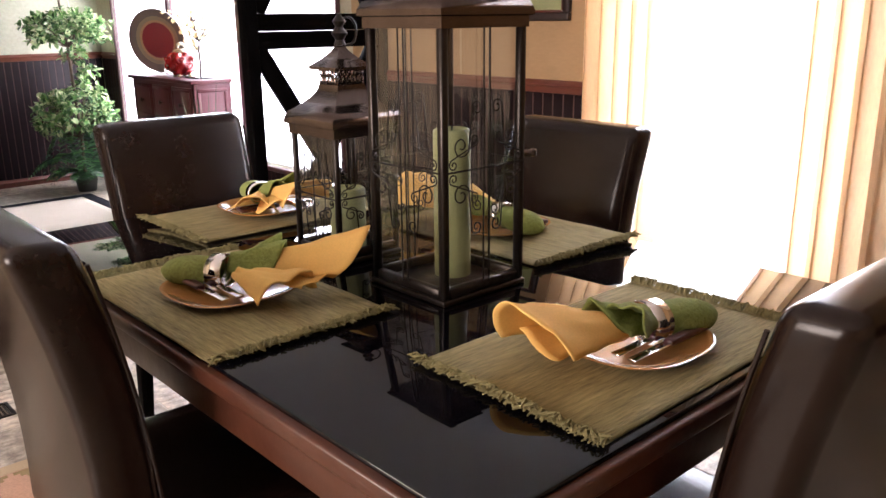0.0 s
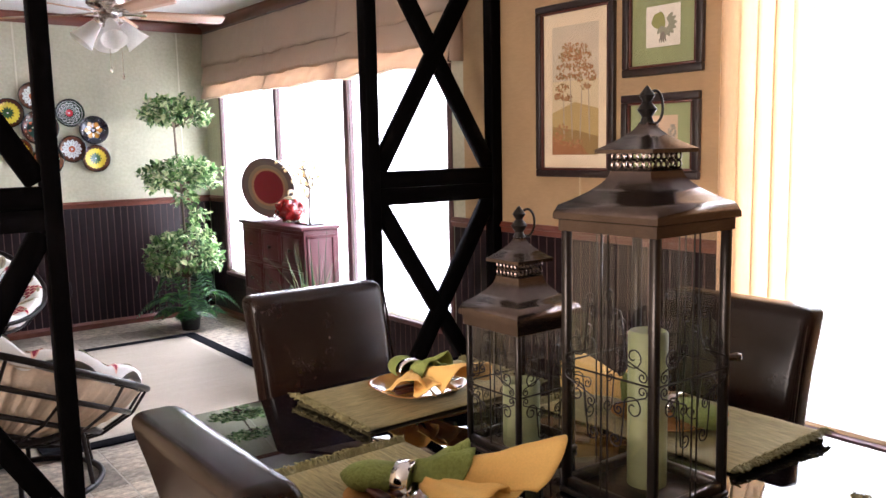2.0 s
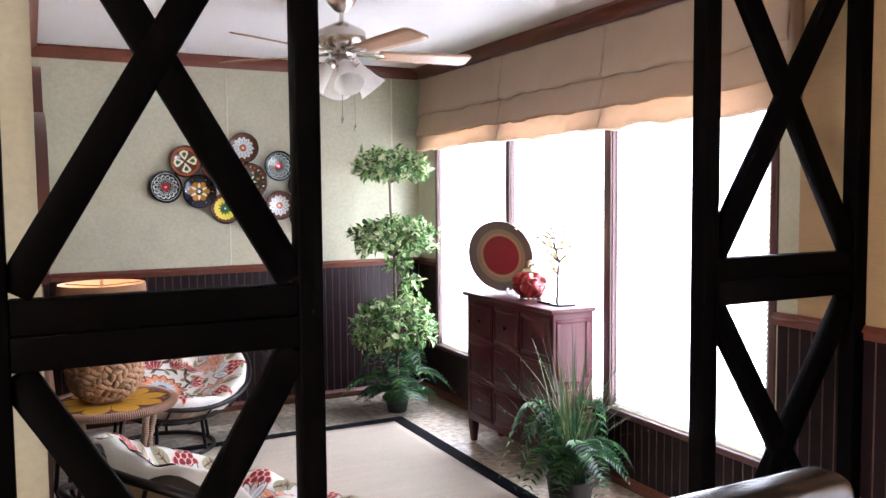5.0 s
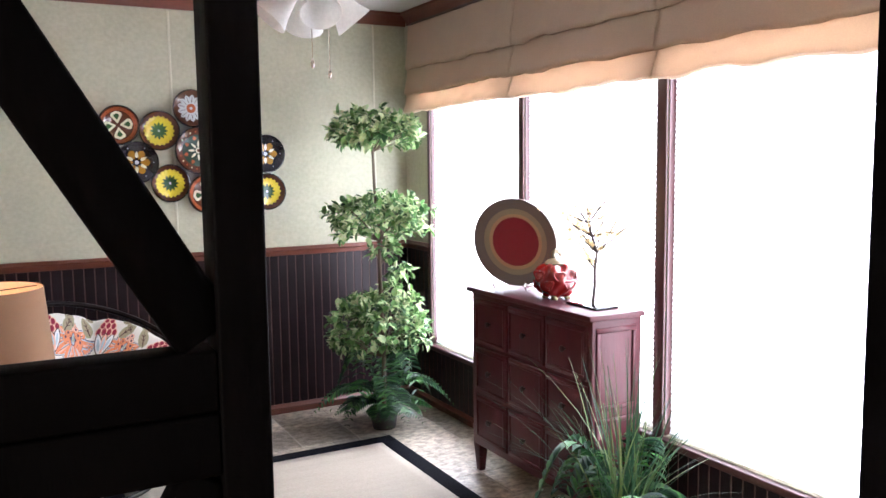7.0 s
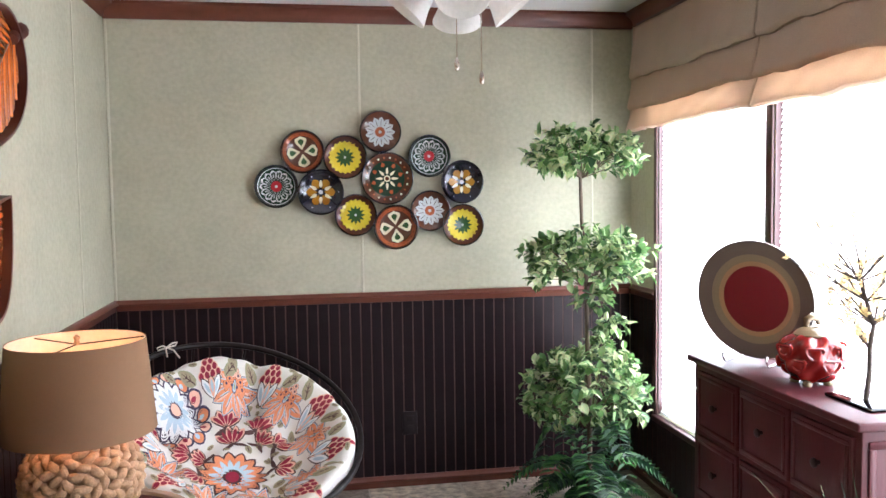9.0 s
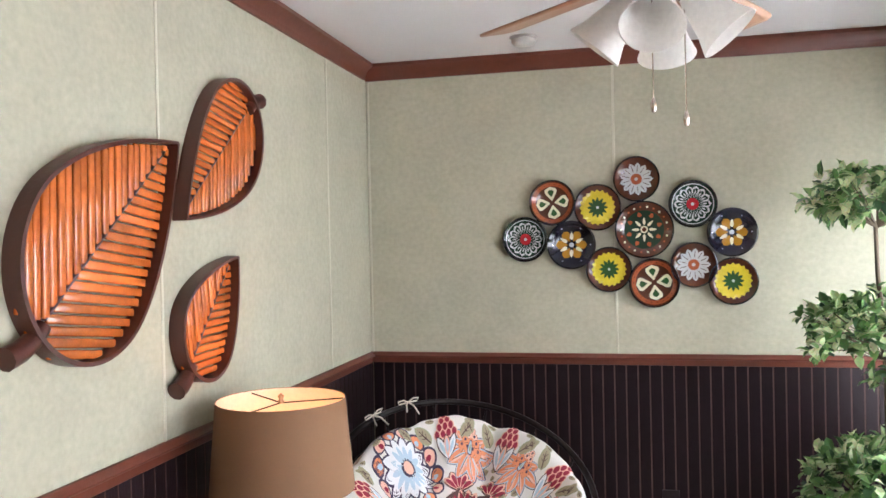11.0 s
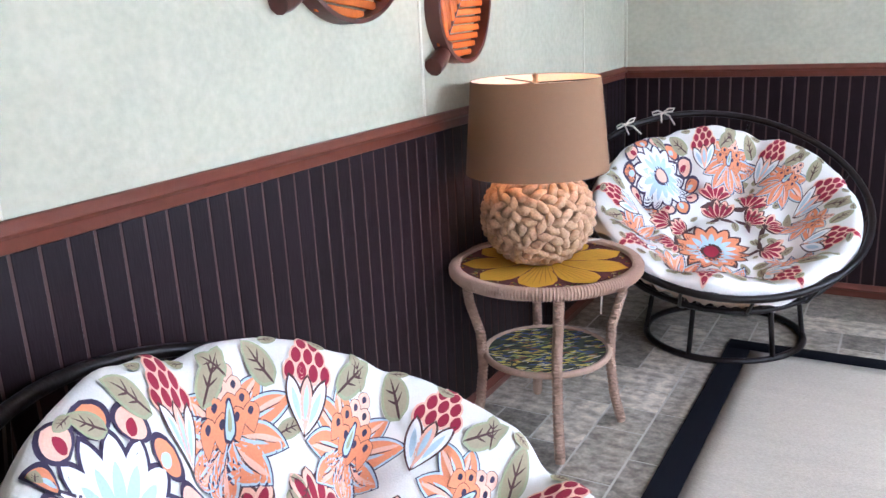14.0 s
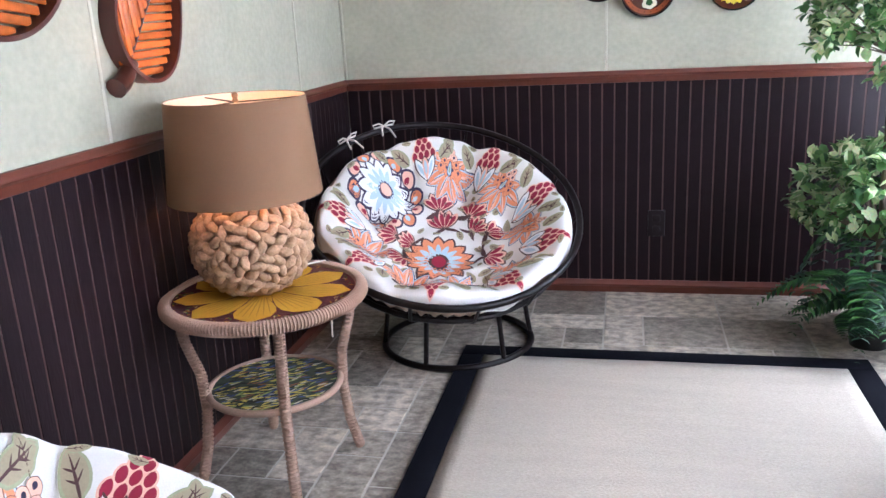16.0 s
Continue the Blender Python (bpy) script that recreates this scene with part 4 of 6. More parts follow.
    b0, b1 = 0.285, 0.250
    part("foot_ring", tube(ring(b0, 0.0135, 44), 0.013, 8, True), RATTAN, p)
    part("upper_ring", tube(ring(b1, 0.262, 44), 0.013, 8, True), RATTAN, p)
    for k in range(6):
        a = 2 * math.pi * k / 6 + 0.3
        part("strut", rod((b0 * math.cos(a), b0 * math.sin(a), 0.02), (b1 * math.cos(a), b1 * math.sin(a), 0.262), 0.0095, seg=8), RATTAN, p)
    return p


papasan((0.937, 6.664, 0.577), radians(-63.5), radians(28.6), (0.945, 6.79), "round papasan chair with a white flowered cushion in the corner", 0.0, 0.030, -0.006, 1.01, 0.945, (math.pi + 0.24, math.pi + 0.58))
papasan((0.862, 4.522, 0.508), radians(24.6), radians(25.1), (0.86, 4.47), "round papasan chair with a white flowered cushion by the timber screen", -0.37, 0.004, 0.022, 1.06, 0.985)

# ---- side table and lamp ----
WICKER = mat("pale_wrapped_wicker", (0.42, 0.27, 0.19), 0.7, vary=0.15, scale=18, grain=0.25, gscale=150, gstretch=(1, 1, 4), bump=0.6)
STRAW = mat("woven_water_hyacinth", (0.47, 0.29, 0.165), 0.7, vary=0.38, scale=34, grain=0.28, gscale=150, bump=0.9, per_piece=0.0)
SHADE = mat("brown_linen_shade", (0.25, 0.136, 0.068), 0.85, vary=0.03, grain=0.12, gscale=300, gstretch=(1, 1, 3), bump=0.3, translucent=0.10)
SHADEIN = mat("cream_shade_lining", (0.80, 0.71, 0.62), 0.8, vary=0.03, translucent=0.1)
TABLED = {k: dye(k, c) for k, c in dict(mustard=(0.62, 0.33, 0.012), gold=(0.42, 0.20, 0.008), wine=(0.11, 0.012, 0.022), green=(0.10, 0.16, 0.03), cream=(0.5, 0.42, 0.22)).items()}
st = thing("side_table", Matrix.Translation((0.615, 5.84, 0)), "round wicker side table with yellow petal top and shelf", "table")
TZ2, TR = 0.535, 0.262
part("rim", tube([(TR * math.cos(a), TR * math.sin(a), TZ2 - 0.012) for a in np.linspace(0, 2 * math.pi, 61)[:-1]], 0.017, 10, True), WICKER, st)
wr = bmesh.new()
for i in range(190):
    a = 2 * math.pi * i / 190
    pts = [((TR + 0.018 * math.cos(b)) * math.cos(a), (TR + 0.018 * math.cos(b)) * math.sin(a), TZ2 - 0.012 + 0.018 * math.sin(b)) for b in np.linspace(-1.6, 2.2, 7)]
    tube(pts, 0.0031, 4, bm=wr)
tagged(part("rim_wrapping", wr, WICKER, st), kind="stuff")
TOPBASE = mat("wine_woven_top", (0.10, 0.018, 0.022), 0.8, vary=0.3, scale=30, grain=0.3, gscale=120, bump=0.6)
part("top", lathe([(0, TZ2 - 0.022), (TR - 0.004, TZ2 - 0.022), (TR - 0.004, TZ2 - 0.005), (0, TZ2 - 0.004)], 48), TOPBASE, st, "wine red woven tabletop")
pr = Print(lambda x, y, k: Vector((x, y, TZ2 - 0.004 + k)), TABLED, 0.0009)
for k in range(9):
    a = 2 * math.pi * k / 9 + 0.1
    pr.petal(0, 0, a, 0.03, 0.246, 0.122, "wine", 1, 1.7, 0.62)
    pr.petal(0, 0, a, 0.03, 0.242, 0.110, "mustard", 2, 1.7, 0.62)
    for d in (-0.22, -0.13, -0.045, 0.045, 0.13, 0.22):
        pr.petal(0, 0, a + d, 0.05, 0.222 - 0.10 * abs(d), 0.0032, "gold", 3, 1.0)
pr.disc(0, 0, 0.11, "mustard", 0, 24)
rnd = random.Random(3)
for k in range(420):
    a, r = rnd.uniform(0, 6.28), rnd.uniform(0.15, 0.247)
    pr.petal(r * math.cos(a), r * math.sin(a), rnd.uniform(0, 6.28), 0, 0.016, 0.005, rnd.choice(("wine", "cream", "green", "gold")), 0)
pr.finish("petal_inlay", st, "mustard yellow woven petals")
SH, SR = 0.255, 0.183
part("shelf", lathe([(0, SH - 0.006), (SR, SH - 0.006), (SR, SH + 0.004), (0, SH + 0.004)], 40), mat("green_woven_shelf", (0.05, 0.06, 0.035), 0.8, vary=0.3, scale=40, grain=0.3), st, "green and yellow woven shelf")
part("shelf_rim", tube([(SR * math.cos(a), SR * math.sin(a), SH) for a in np.linspace(0, 2 * math.pi, 49)[:-1]], 0.010, 8, True), WICKER, st)
WEAVE = {k: dye("weave_" + k, c) for k, c in dict(yellow=(0.66, 0.52, 0.10), lime=(0.34, 0.40, 0.12), blue=(0.07, 0.10, 0.24), dark=(0.02, 0.018, 0.015), rust=(0.30, 0.12, 0.05), cream=(0.62, 0.56, 0.42)).items()}
pr = Print(lambda x, y, k: Vector((x, y, SH + 0.004 + k)), WEAVE, 0.0009)
for k in range(420):
    a, r = rnd.uniform(0, 6.28), 0.172 * math.sqrt(rnd.random())
    pr.petal(r * math.cos(a), r * math.sin(a), 0.6 + rnd.uniform(-0.6, 0.6), -0.016, 0.018, 0.0065, rnd.choice(("yellow", "yellow", "lime", "cream", "blue", "dark", "dark", "rust")), rnd.randint(0, 2))
tagged(pr.finish("shelf_weave", st), kind="stuff")
for k in range(4):
    a = math.pi / 4 + k * math.pi / 2 - 0.24
    c, s = math.cos(a), math.sin(a)
    path = [(0.236 * c, 0.236 * s, TZ2 - 0.03), (0.226 * c, 0.226 * s, 0.42), (0.196 * c, 0.196 * s, 0.32), (0.192 * c, 0.192 * s, 0.22), (0.205 * c, 0.205 * s, 0.10), (0.228 * c, 0.228 * s, 0.006)]
    leg = part("leg", tube(path, 0.0135, 8), WICKER, st)
    wr = bmesh.new()
    pv = [Vector(q) for q in path]
    for i in range(46):
        t = i / 46 * (len(pv) - 1)
        j, f = int(t), t - int(t)
        p0 = pv[j].lerp(pv[min(j + 1, len(pv) - 1)], f)
        tube([p0 + Vector((0.0145 * math.cos(b), 0.0145 * math.sin(b), 0.0008 * b)) for b in np.linspace(0, 2 * math.pi, 9)[:-1]], 0.0026, 4, True, bm=wr)
    tagged(part("wrapping", wr, WICKER, leg), kind="stuff")

lamp = thing("table_lamp", Matrix.Translation((0.595, 5.84, TZ2 + 0.006)), "table lamp with a woven straw ball base and brown drum shade", "lamp")
part("core", lathe([(0, 0.0), (0.07, 0.0), (0.11, 0.04), (0.138, 0.10), (0.140, 0.15), (0.115, 0.215), (0.07, 0.255), (0.0, 0.265)], 28), mat("lamp_core_straw", (0.40, 0.25, 0.14), 0.8), lamp)
strands = bmesh.new()
rnd = random.Random(11)
for i in range(300):
    v = (i + 0.5) / 300
    phi = i * 2.39996
    el = math.asin(2 * v - 1)
    cen = Vector((math.cos(el) * math.cos(phi), math.cos(el) * math.sin(phi), math.sin(el)))
    t1 = Vector((-math.sin(phi), math.cos(phi), 0))
    t2 = cen.cross(t1)
    a = rnd.uniform(-1.5, 1.5)
    d = t1 * math.cos(a) + t2 * math.sin(a)
    pts = []
    for q in (-1, -0.5, 0, 0.5, 1):
        n = (cen + d * q * 0.21 + cen.cross(d) * 0.05 * (q * q - 0.5)).normalized()
        rr = 1.0 + 0.10 * (1 - q * q) - 0.055 + rnd.uniform(-0.008, 0.008)
        pts.append((0.148 * rr * n.x, 0.148 * rr * n.y, 0.133 + 0.133 * rr * n.z))
    if pts[2][2] > 0.008 and min(z for _, _, z in pts) > 0.003:
        tube(pts, lambda t: 0.0050 + 0.0086 * math.sin(math.pi * t), 8, bm=strands)
tagged(part("woven_ball", strands, STRAW, lamp, "woven straw strands"), kind="stuff")
part("neck", rod((0, 0, 0.25), (0, 0, 0.30), 0.012), METALROD, lamp)
z0, z1 = 0.262, 0.518
part("shade", sheet(lambda u, v: Vector(((0.202 - 0.022 * v) * math.cos(2 * math.pi * u), (0.202 - 0.022 * v) * math.sin(2 * math.pi * u), z0 + (z1 - z0) * v)), 56, 6, wrap=True), SHADE, lamp, "brown linen drum shade")
part("shade_lining", sheet(lambda u, v: Vector(((0.1995 - 0.022 * v) * math.cos(2 * math.pi * u), (0.1995 - 0.022 * v) * math.sin(2 * math.pi * u), z0 + 0.001 + (z1 - z0 - 0.002) * v)), 56, 6, wrap=True), SHADEIN, lamp, "cream shade lining")
sp = bmesh.new()
for k in range(3):
    a = 2 * math.pi * k / 3 + 0.4
    rod((0, 0, z1 - 0.012), (0.178 * math.cos(a), 0.178 * math.sin(a), z1 - 0.008), 0.002, seg=6, bm=sp)
part("spider", sp, METALROD, lamp)
part("finial", lathe([(0, z1 - 0.014), (0.010, z1 - 0.012), (0.006, z1 - 0.002), (0.009, z1 + 0.008), (0, z1 + 0.016)], 12), STRAW, lamp)
bm = bmesh.new()
bmesh.ops.create_uvsphere(bm, u_segments=16, v_segments=10, radius=0.028, matrix=Matrix.Translation((0, 0, 0.375)))
part("bulb", bm, mat("lit_bulb", (0.9, 0.8, 0.6), 0.4, glow=((1.0, 0.47, 0.18), 75.0), bump=0.0), lamp, "lit warm bulb")
part("socket", rod((0, 0, 0.30), (0, 0, 0.35), 0.016), METALROD, lamp)
part("cord", tube([(0.0, 0.10, 0.004), (0.06, 0.20, 0.006), (0.10, 0.262, 0.0), (0.105, 0.272, -0.06), (0.10, 0.27, -0.16), (0.09, 0.29, -0.26)], 0.003, 6), TIE, lamp, "pale lamp cord")

# ---- chest of drawers and what stands on it ----
REDWOOD = mat("dark_red_stained_wood", (0.066, 0.0085, 0.012), 0.46, vary=0.2, scale=5, stretch=(4, 4, 0.7), grain=0.15, gscale=50, gstretch=(3, 3, 0.5), bump=0.12, spec=0.35)
KNOB = mat("dark_wood_knob", (0.02, 0.008, 0.008), 0.35, vary=0.1)
CX0, CX1, CY0, CY1, CZ = 2.552, 2.805, 5.238, 6.135, 0.872
ch = thing("chest_of_drawers", Matrix.Translation((CX0, CY0, 0)), "dark red stained wooden chest of drawers on tapered legs", "chest")
cw, cd = CY1 - CY0, CX1 - CX0
part("body", box(0.012, cd - 0.004, 0.012, cw - 0.012, 0.13, CZ - 0.022, 0.003), REDWOOD, ch)
part("top", box(-0.012, cd, -0.006, cw + 0.006, CZ - 0.022, CZ, 0.005), REDWOOD, ch)
for y in (0.012, cw - 0.062):
    for x in (0.012, cd - 0.058):
        lg = box(x, x + 0.05, y, y + 0.05, 0, 0.132, 0.003)
        for v in lg.verts:
            if v.co.z < 0.05:
                v.co.x, v.co.y = x + 0.025 + (v.co.x - x - 0.025) * 0.6, y + 0.025 + (v.co.y - y - 0.025) * 0.6
        part("leg", lg, REDWOOD, ch)
for zr in range(3):
    za = 0.165 + zr * 0.226
    for yc in range(3):
        ya = 0.035 + yc * (cw - 0.07) / 3
        yb = ya + (cw - 0.07) / 3 - 0.014
        d = part("drawer", box(0.002, 0.016, ya, yb, za, za + 0.208, 0.004), REDWOOD, ch)
        fr = bmesh.new()
        for q in ((ya + 0.012, yb - 0.012, za + 0.012, za + 0.024), (ya + 0.012, yb - 0.012, za + 0.184, za + 0.196), (ya + 0.012, ya + 0.024, za + 0.024, za + 0.184), (yb - 0.024, yb - 0.012, za + 0.024, za + 0.184)):
            box(-0.002, 0.003, *q, 0.0015, fr, 1)
        part("beading", fr, REDWOOD, d)
        part("knob", lathe([(0, 0), (0.006, 0), (0.006, 0.010), (0.013, 0.014), (0.013, 0.020), (0, 0.024)], 14, mm=Matrix.Translation((0.003, (ya + yb) / 2, za + 0.104)) @ Matrix.Rotation(-math.pi / 2, 4, "Y")), KNOB, d, "small dark knob")
for yy in (0.006, cw - 0.014):
    for za, zb in ((0.17, 0.47), (0.50, 0.82)):
        fr = bmesh.new()
        for q in ((0.03, cd - 0.03, za, za + 0.02), (0.03, cd - 0.03, zb - 0.02, zb), (0.03, 0.05, za + 0.02, zb - 0.02), (cd - 0.05, cd - 0.03, za + 0.02, zb - 0.02)):
            box(q[0], q[1], yy, yy + 0.008, q[2], q[3], 0.002, fr, 1)
        part("side_panel", fr, REDWOOD, ch)

DISHC = {k: dye("dish_" + k, c, 0.3) for k, c in dict(rim=(0.10, 0.075, 0.058), band=(0.19, 0.145, 0.085), ring=(0.29, 0.17, 0.08), red=(0.155, 0.009, 0.013)).items()}
dish = thing("display_plate", Matrix.Translation((2.70, 5.955, CZ)) @ Matrix.Rotation(radians(33), 4, "Z"), "large round plate with red centre leaning on a stand", "plate")
DT = Matrix.Translation((0, 0, 0.216)) @ Matrix.Rotation(radians(-8), 4, "Y") @ Matrix.Rotation(-math.pi / 2, 4, "Y")
for name, r0, r1, lab in (("rim", 0.152, 0.200, "rim"), ("band", 0.128, 0.152, "band"), ("ring", 0.112, 0.128, "ring")):
    part(name, lathe([(r0, 0.004), (r0, 0.012 + 0.02 * (r0 / 0.2) ** 2), (r1, 0.012 + 0.02 * (r1 / 0.2) ** 2), (r1, 0.004 + 0.018 * (r1 / 0.2) ** 2)], 56), DISHC[lab], dish, m=DT)
part("centre", lathe([(0, 0.004), (0.112, 0.004), (0.112, 0.018), (0, 0.012)], 48), DISHC["red"], dish, "glazed deep red centre", m=DT)
stand = thing("plate_stand", Matrix.Translation((2.70, 5.955, CZ)) @ Matrix.Rotation(radians(33), 4, "Z"), "clear wire stand under the display plate", "stand")
for sy in (-1, 1):
    part("arm", tube([(0.07, sy * 0.07, 0.006), (-0.02, sy * 0.075, 0.006), (-0.075, sy * 0.075, 0.006), (-0.09, sy * 0.075, 0.025), (-0.085, sy * 0.075, 0.04)], 0.004, 6), mat("silver_wire", (0.7, 0.7, 0.7), 0.2, 1.0), stand)
part("cross_bar", rod((0.06, -0.07, 0.006), (0.06, 0.07, 0.006), 0.004, seg=6), bpy.data.materials["silver_wire"], stand)

GLAZE = mat("red_ceramic_glaze", (0.25, 0.010, 0.008), 0.2, vary=0.3, scale=14, grain=0.1, gscale=60, bump=0.05, coat=0.6)
GLAZE2 = mat("olive_brown_glaze", (0.20, 0.14, 0.075), 0.25, vary=0.3, scale=20, coat=0.4)
jar = thing("ceramic_jar", Matrix.Translation((2.69, 5.645, CZ)) @ Matrix.Scale(0.93, 4), "red glazed pierced ceramic jar with an olive lid", "jar")


def jar_f(u, v):
    a, el = 2 * math.pi * u, -1.25 + 2.35 * v
    r = 0.094 * math.cos(el * 0.92)
    sw = 0.007 * math.sin(5 * a + 9 * v) + 0.006 * math.cos(9 * a - 13 * v)
    return Vector(((r + sw) * math.cos(a), (r + sw) * math.sin(a), 0.088 + 0.082 * math.sin(el)))


part("body", sheet(jar_f, 60, 24, wrap=True), GLAZE, jar)
for k in range(6):
    a = 2 * math.pi * k / 6 + 0.3
    for h, sgn in ((0.075, 1), (0.115, -1)):
        cen = Vector((0.088 * math.cos(a + 0.3 * sgn), 0.088 * math.sin(a + 0.3 * sgn), h))
        t1 = Vector((-math.sin(a), math.cos(a), 0))
        pts = [cen * 1.0 + t1 * 0.026 * math.cos(b) + Vector((0, 0, 0.017 * math.sin(b) + 0.006 * math.cos(2 * b))) + Vector((math.cos(a), math.sin(a), 0)) * 0.008 for b in np.linspace(0, 2 * math.pi, 17)[:-1]]
        part("relief_loop", tube(pts, 0.0055, 6, True), GLAZE, jar)
for k in range(4):
    a = math.pi / 4 + k * math.pi / 2
    part("foot", lathe([(0, 0), (0.014, 0), (0.016, 0.008), (0.010, 0.018), (0, 0.02)], 10, mm=Matrix.Translation((0.05 * math.cos(a), 0.05 * math.sin(a), 0))), GLAZE2, jar)
part("lid", lathe([(0.055, 0.155), (0.058, 0.160), (0.045, 0.175), (0.022, 0.183), (0.0, 0.185)], 28), GLAZE2, jar, "olive glazed lid")
part("lid_knob", tube([(-0.02, 0, 0.182), (-0.018, 0, 0.205), (0.0, 0, 0.214), (0.02, 0, 0.206), (0.024, 0, 0.188)], lambda t: 0.008 + 0.006 * math.sin(math.pi * t), 8), GLAZE2, jar)

BARK = mat("grey_brown_bark", (0.10, 0.075, 0.06), 0.9, vary=0.3, scale=40, grain=0.2, bump=0.6)
BLOSSOM = mat("pale_yellow_blossom", (0.80, 0.62, 0.30), 0.7, vary=0.15, translucent=0.3)
bon = thing("blossom_branch", Matrix.Translation((2.69, 5.405, CZ)), "bare blossom branch with yellow flowers in a flat tray", "branch")
part("tray", box(-0.055, 0.055, -0.09, 0.10, 0.0, 0.010, 0.004), BLACKGLASS, bon, "flat black tray")
trunk = [(0, 0, 0.010), (0.004, -0.006, 0.08), (-0.004, -0.016, 0.15), (-0.002, -0.026, 0.215), (0.0, 0.006, 0.275), (0.0, 0.034, 0.325)]
part("trunk", tube(trunk, lambda t: 0.008 - 0.0025 * t, 8), BARK, bon)
rnd = random.Random(21)
tips = []
tw = bmesh.new()
for i in range(40):
    k = rnd.choice((2, 3, 3, 4, 4, 5, 5))
    p = Vector(trunk[k])
    a = rnd.uniform(0, 6.28)
    d = Vector((0.5 * math.cos(a), math.sin(a), rnd.uniform(0.15, 1.0))).normalized()
    ln = rnd.uniform(0.09, 0.27)
    q = [p + d * ln * t + Vector((rnd.uniform(-1, 1), rnd.uniform(-1, 1), rnd.uniform(-0.5, 1))) * 0.012 * t for t in (0, 0.33, 0.66, 1)]
    tube(q, lambda t: 0.0032 - 0.002 * t, 5, bm=tw)
    tips += q[1:]
tagged(part("twig_mass", tw, BARK, bon), kind="stuff")
fl = bmesh.new()
for q in tips:
    for j in range(rnd.choice((1, 1, 2))):
        o = Vector(q) + Vector((rnd.uniform(-1, 1), rnd.uniform(-1, 1), rnd.uniform(-1, 1))) * 0.01
        rot3 = Euler((rnd.uniform(0, 6), rnd.uniform(0, 6), rnd.uniform(0, 6))).to_matrix()
        for k in range(5):
            a = 2 * math.pi * k / 5
            pts = [o, o + rot3 @ Vector((0.010 * math.cos(a - 0.5), 0.010 * math.sin(a - 0.5), 0.004)), o + rot3 @ Vector((0.017 * math.cos(a), 0.017 * math.sin(a), 0.007)), o + rot3 @ Vector((0.010 * math.cos(a + 0.5), 0.010 * math.sin(a + 0.5), 0.004))]
            fl.faces.new([fl.verts.new(p) for p in pts])
tagged(part("blossom", fl, BLOSSOM, bon, "pale yellow blossoms"), kind="stuff")

# ---- plants ----


def foliage(name, dark, light, pale):
    """Leaf green that differs from leaf to leaf, with some paler leaves."""
    m = bpy.data.materials.new(name)
    m.use_nodes = True
    n, l = m.node_tree.nodes, m.node_tree.links
    b = n["Principled BSDF"]
    b.inputs["Roughness"].default_value = 0.45
    g = n.new("ShaderNodeNewGeometry")
    r = n.new("ShaderNodeValToRGB")
    r.color_ramp.elements[0].color, r.color_ramp.elements[1].color = (*dark, 1), (*pale, 1)
    e = r.color_ramp.elements.new(0.5)
    e.color = (*light, 1)
    l.new(g.outputs["Random Per Island"], r.inputs[0])
    nz = n.new("ShaderNodeTexNoise")
    nz.inputs["Scale"].default_value = 120
    l.new(g.outputs["Position"], nz.inputs["Vector"])
    mx = n.new("ShaderNodeMix")
    mx.data_type, mx.blend_type = "RGBA", "MULTIPLY"
    mx.inputs["Factor"].default_value = 0.5
    l.new(r.outputs[0], mx.inputs["A"])
    l.new(nz.outputs["Color"], mx.inputs["B"])
    l.new(mx.outputs["Result"], b.inputs["Base Color"])
    t, ms = n.new("ShaderNodeBsdfTranslucent"), n.new("ShaderNodeMixShader")
    l.new(mx.outputs["Result"], t.inputs[0])
    ms.inputs[0].default_value = 0.3
    l.new(b.outputs[0], ms.inputs[1])
    l.new(t.outputs[0], ms.inputs[2])
    l.new(ms.outputs[0], n["Material Output"].inputs["Surface"])
    return m


LEAF = foliage("variegated_leaf", (0.020, 0.075, 0.024), (0.21, 0.40, 0.115), (0.84, 0.88, 0.52))
FERN = foliage("fern_green", (0.010, 0.036, 0.020), (0.03, 0.10, 0.035), (0.12, 0.30, 0.07))
GRASS = foliage("grass_blade", (0.015, 0.055, 0.03), (0.045, 0.115, 0.05), (0.20, 0.25, 0.08))
STEM = mat("brown_stem", (0.12, 0.085, 0.055), 0.8, vary=0.2)
POT = mat("dark_plant_pot", (0.02, 0.018, 0.018), 0.4, vary=0.2)


def leaf_at(bm, p, d, up, ln, w):
    """One folded leaf from p along d."""
    d = d.normalized()
    s = d.cross(up)
    if s.length < 1e-3:
        s = d.orthogonal()
    s.normalize()
    u = s.cross(d)
    a, m1, m2, tip = (bm.verts.new(q) for q in (p, p + d * ln * 0.35 - u * 0.08 * ln, p + d * ln * 0.72 - u * 0.10 * ln, p + d * ln - u * 0.22 * ln))
    for sg in (1, -1):
        e1, e2 = bm.verts.new(p + d * ln * 0.38 + s * w * 0.5 * sg + u * 0.05 * ln), bm.verts.new(p + d * ln * 0.72 + s * w * 0.42 * sg + u * 0.02 * ln)
        for f in ((a, m1, e1), (m1, m2, e2, e1), (m2, tip, e2)):
            bm.faces.new(f if sg > 0 else f[::-1])


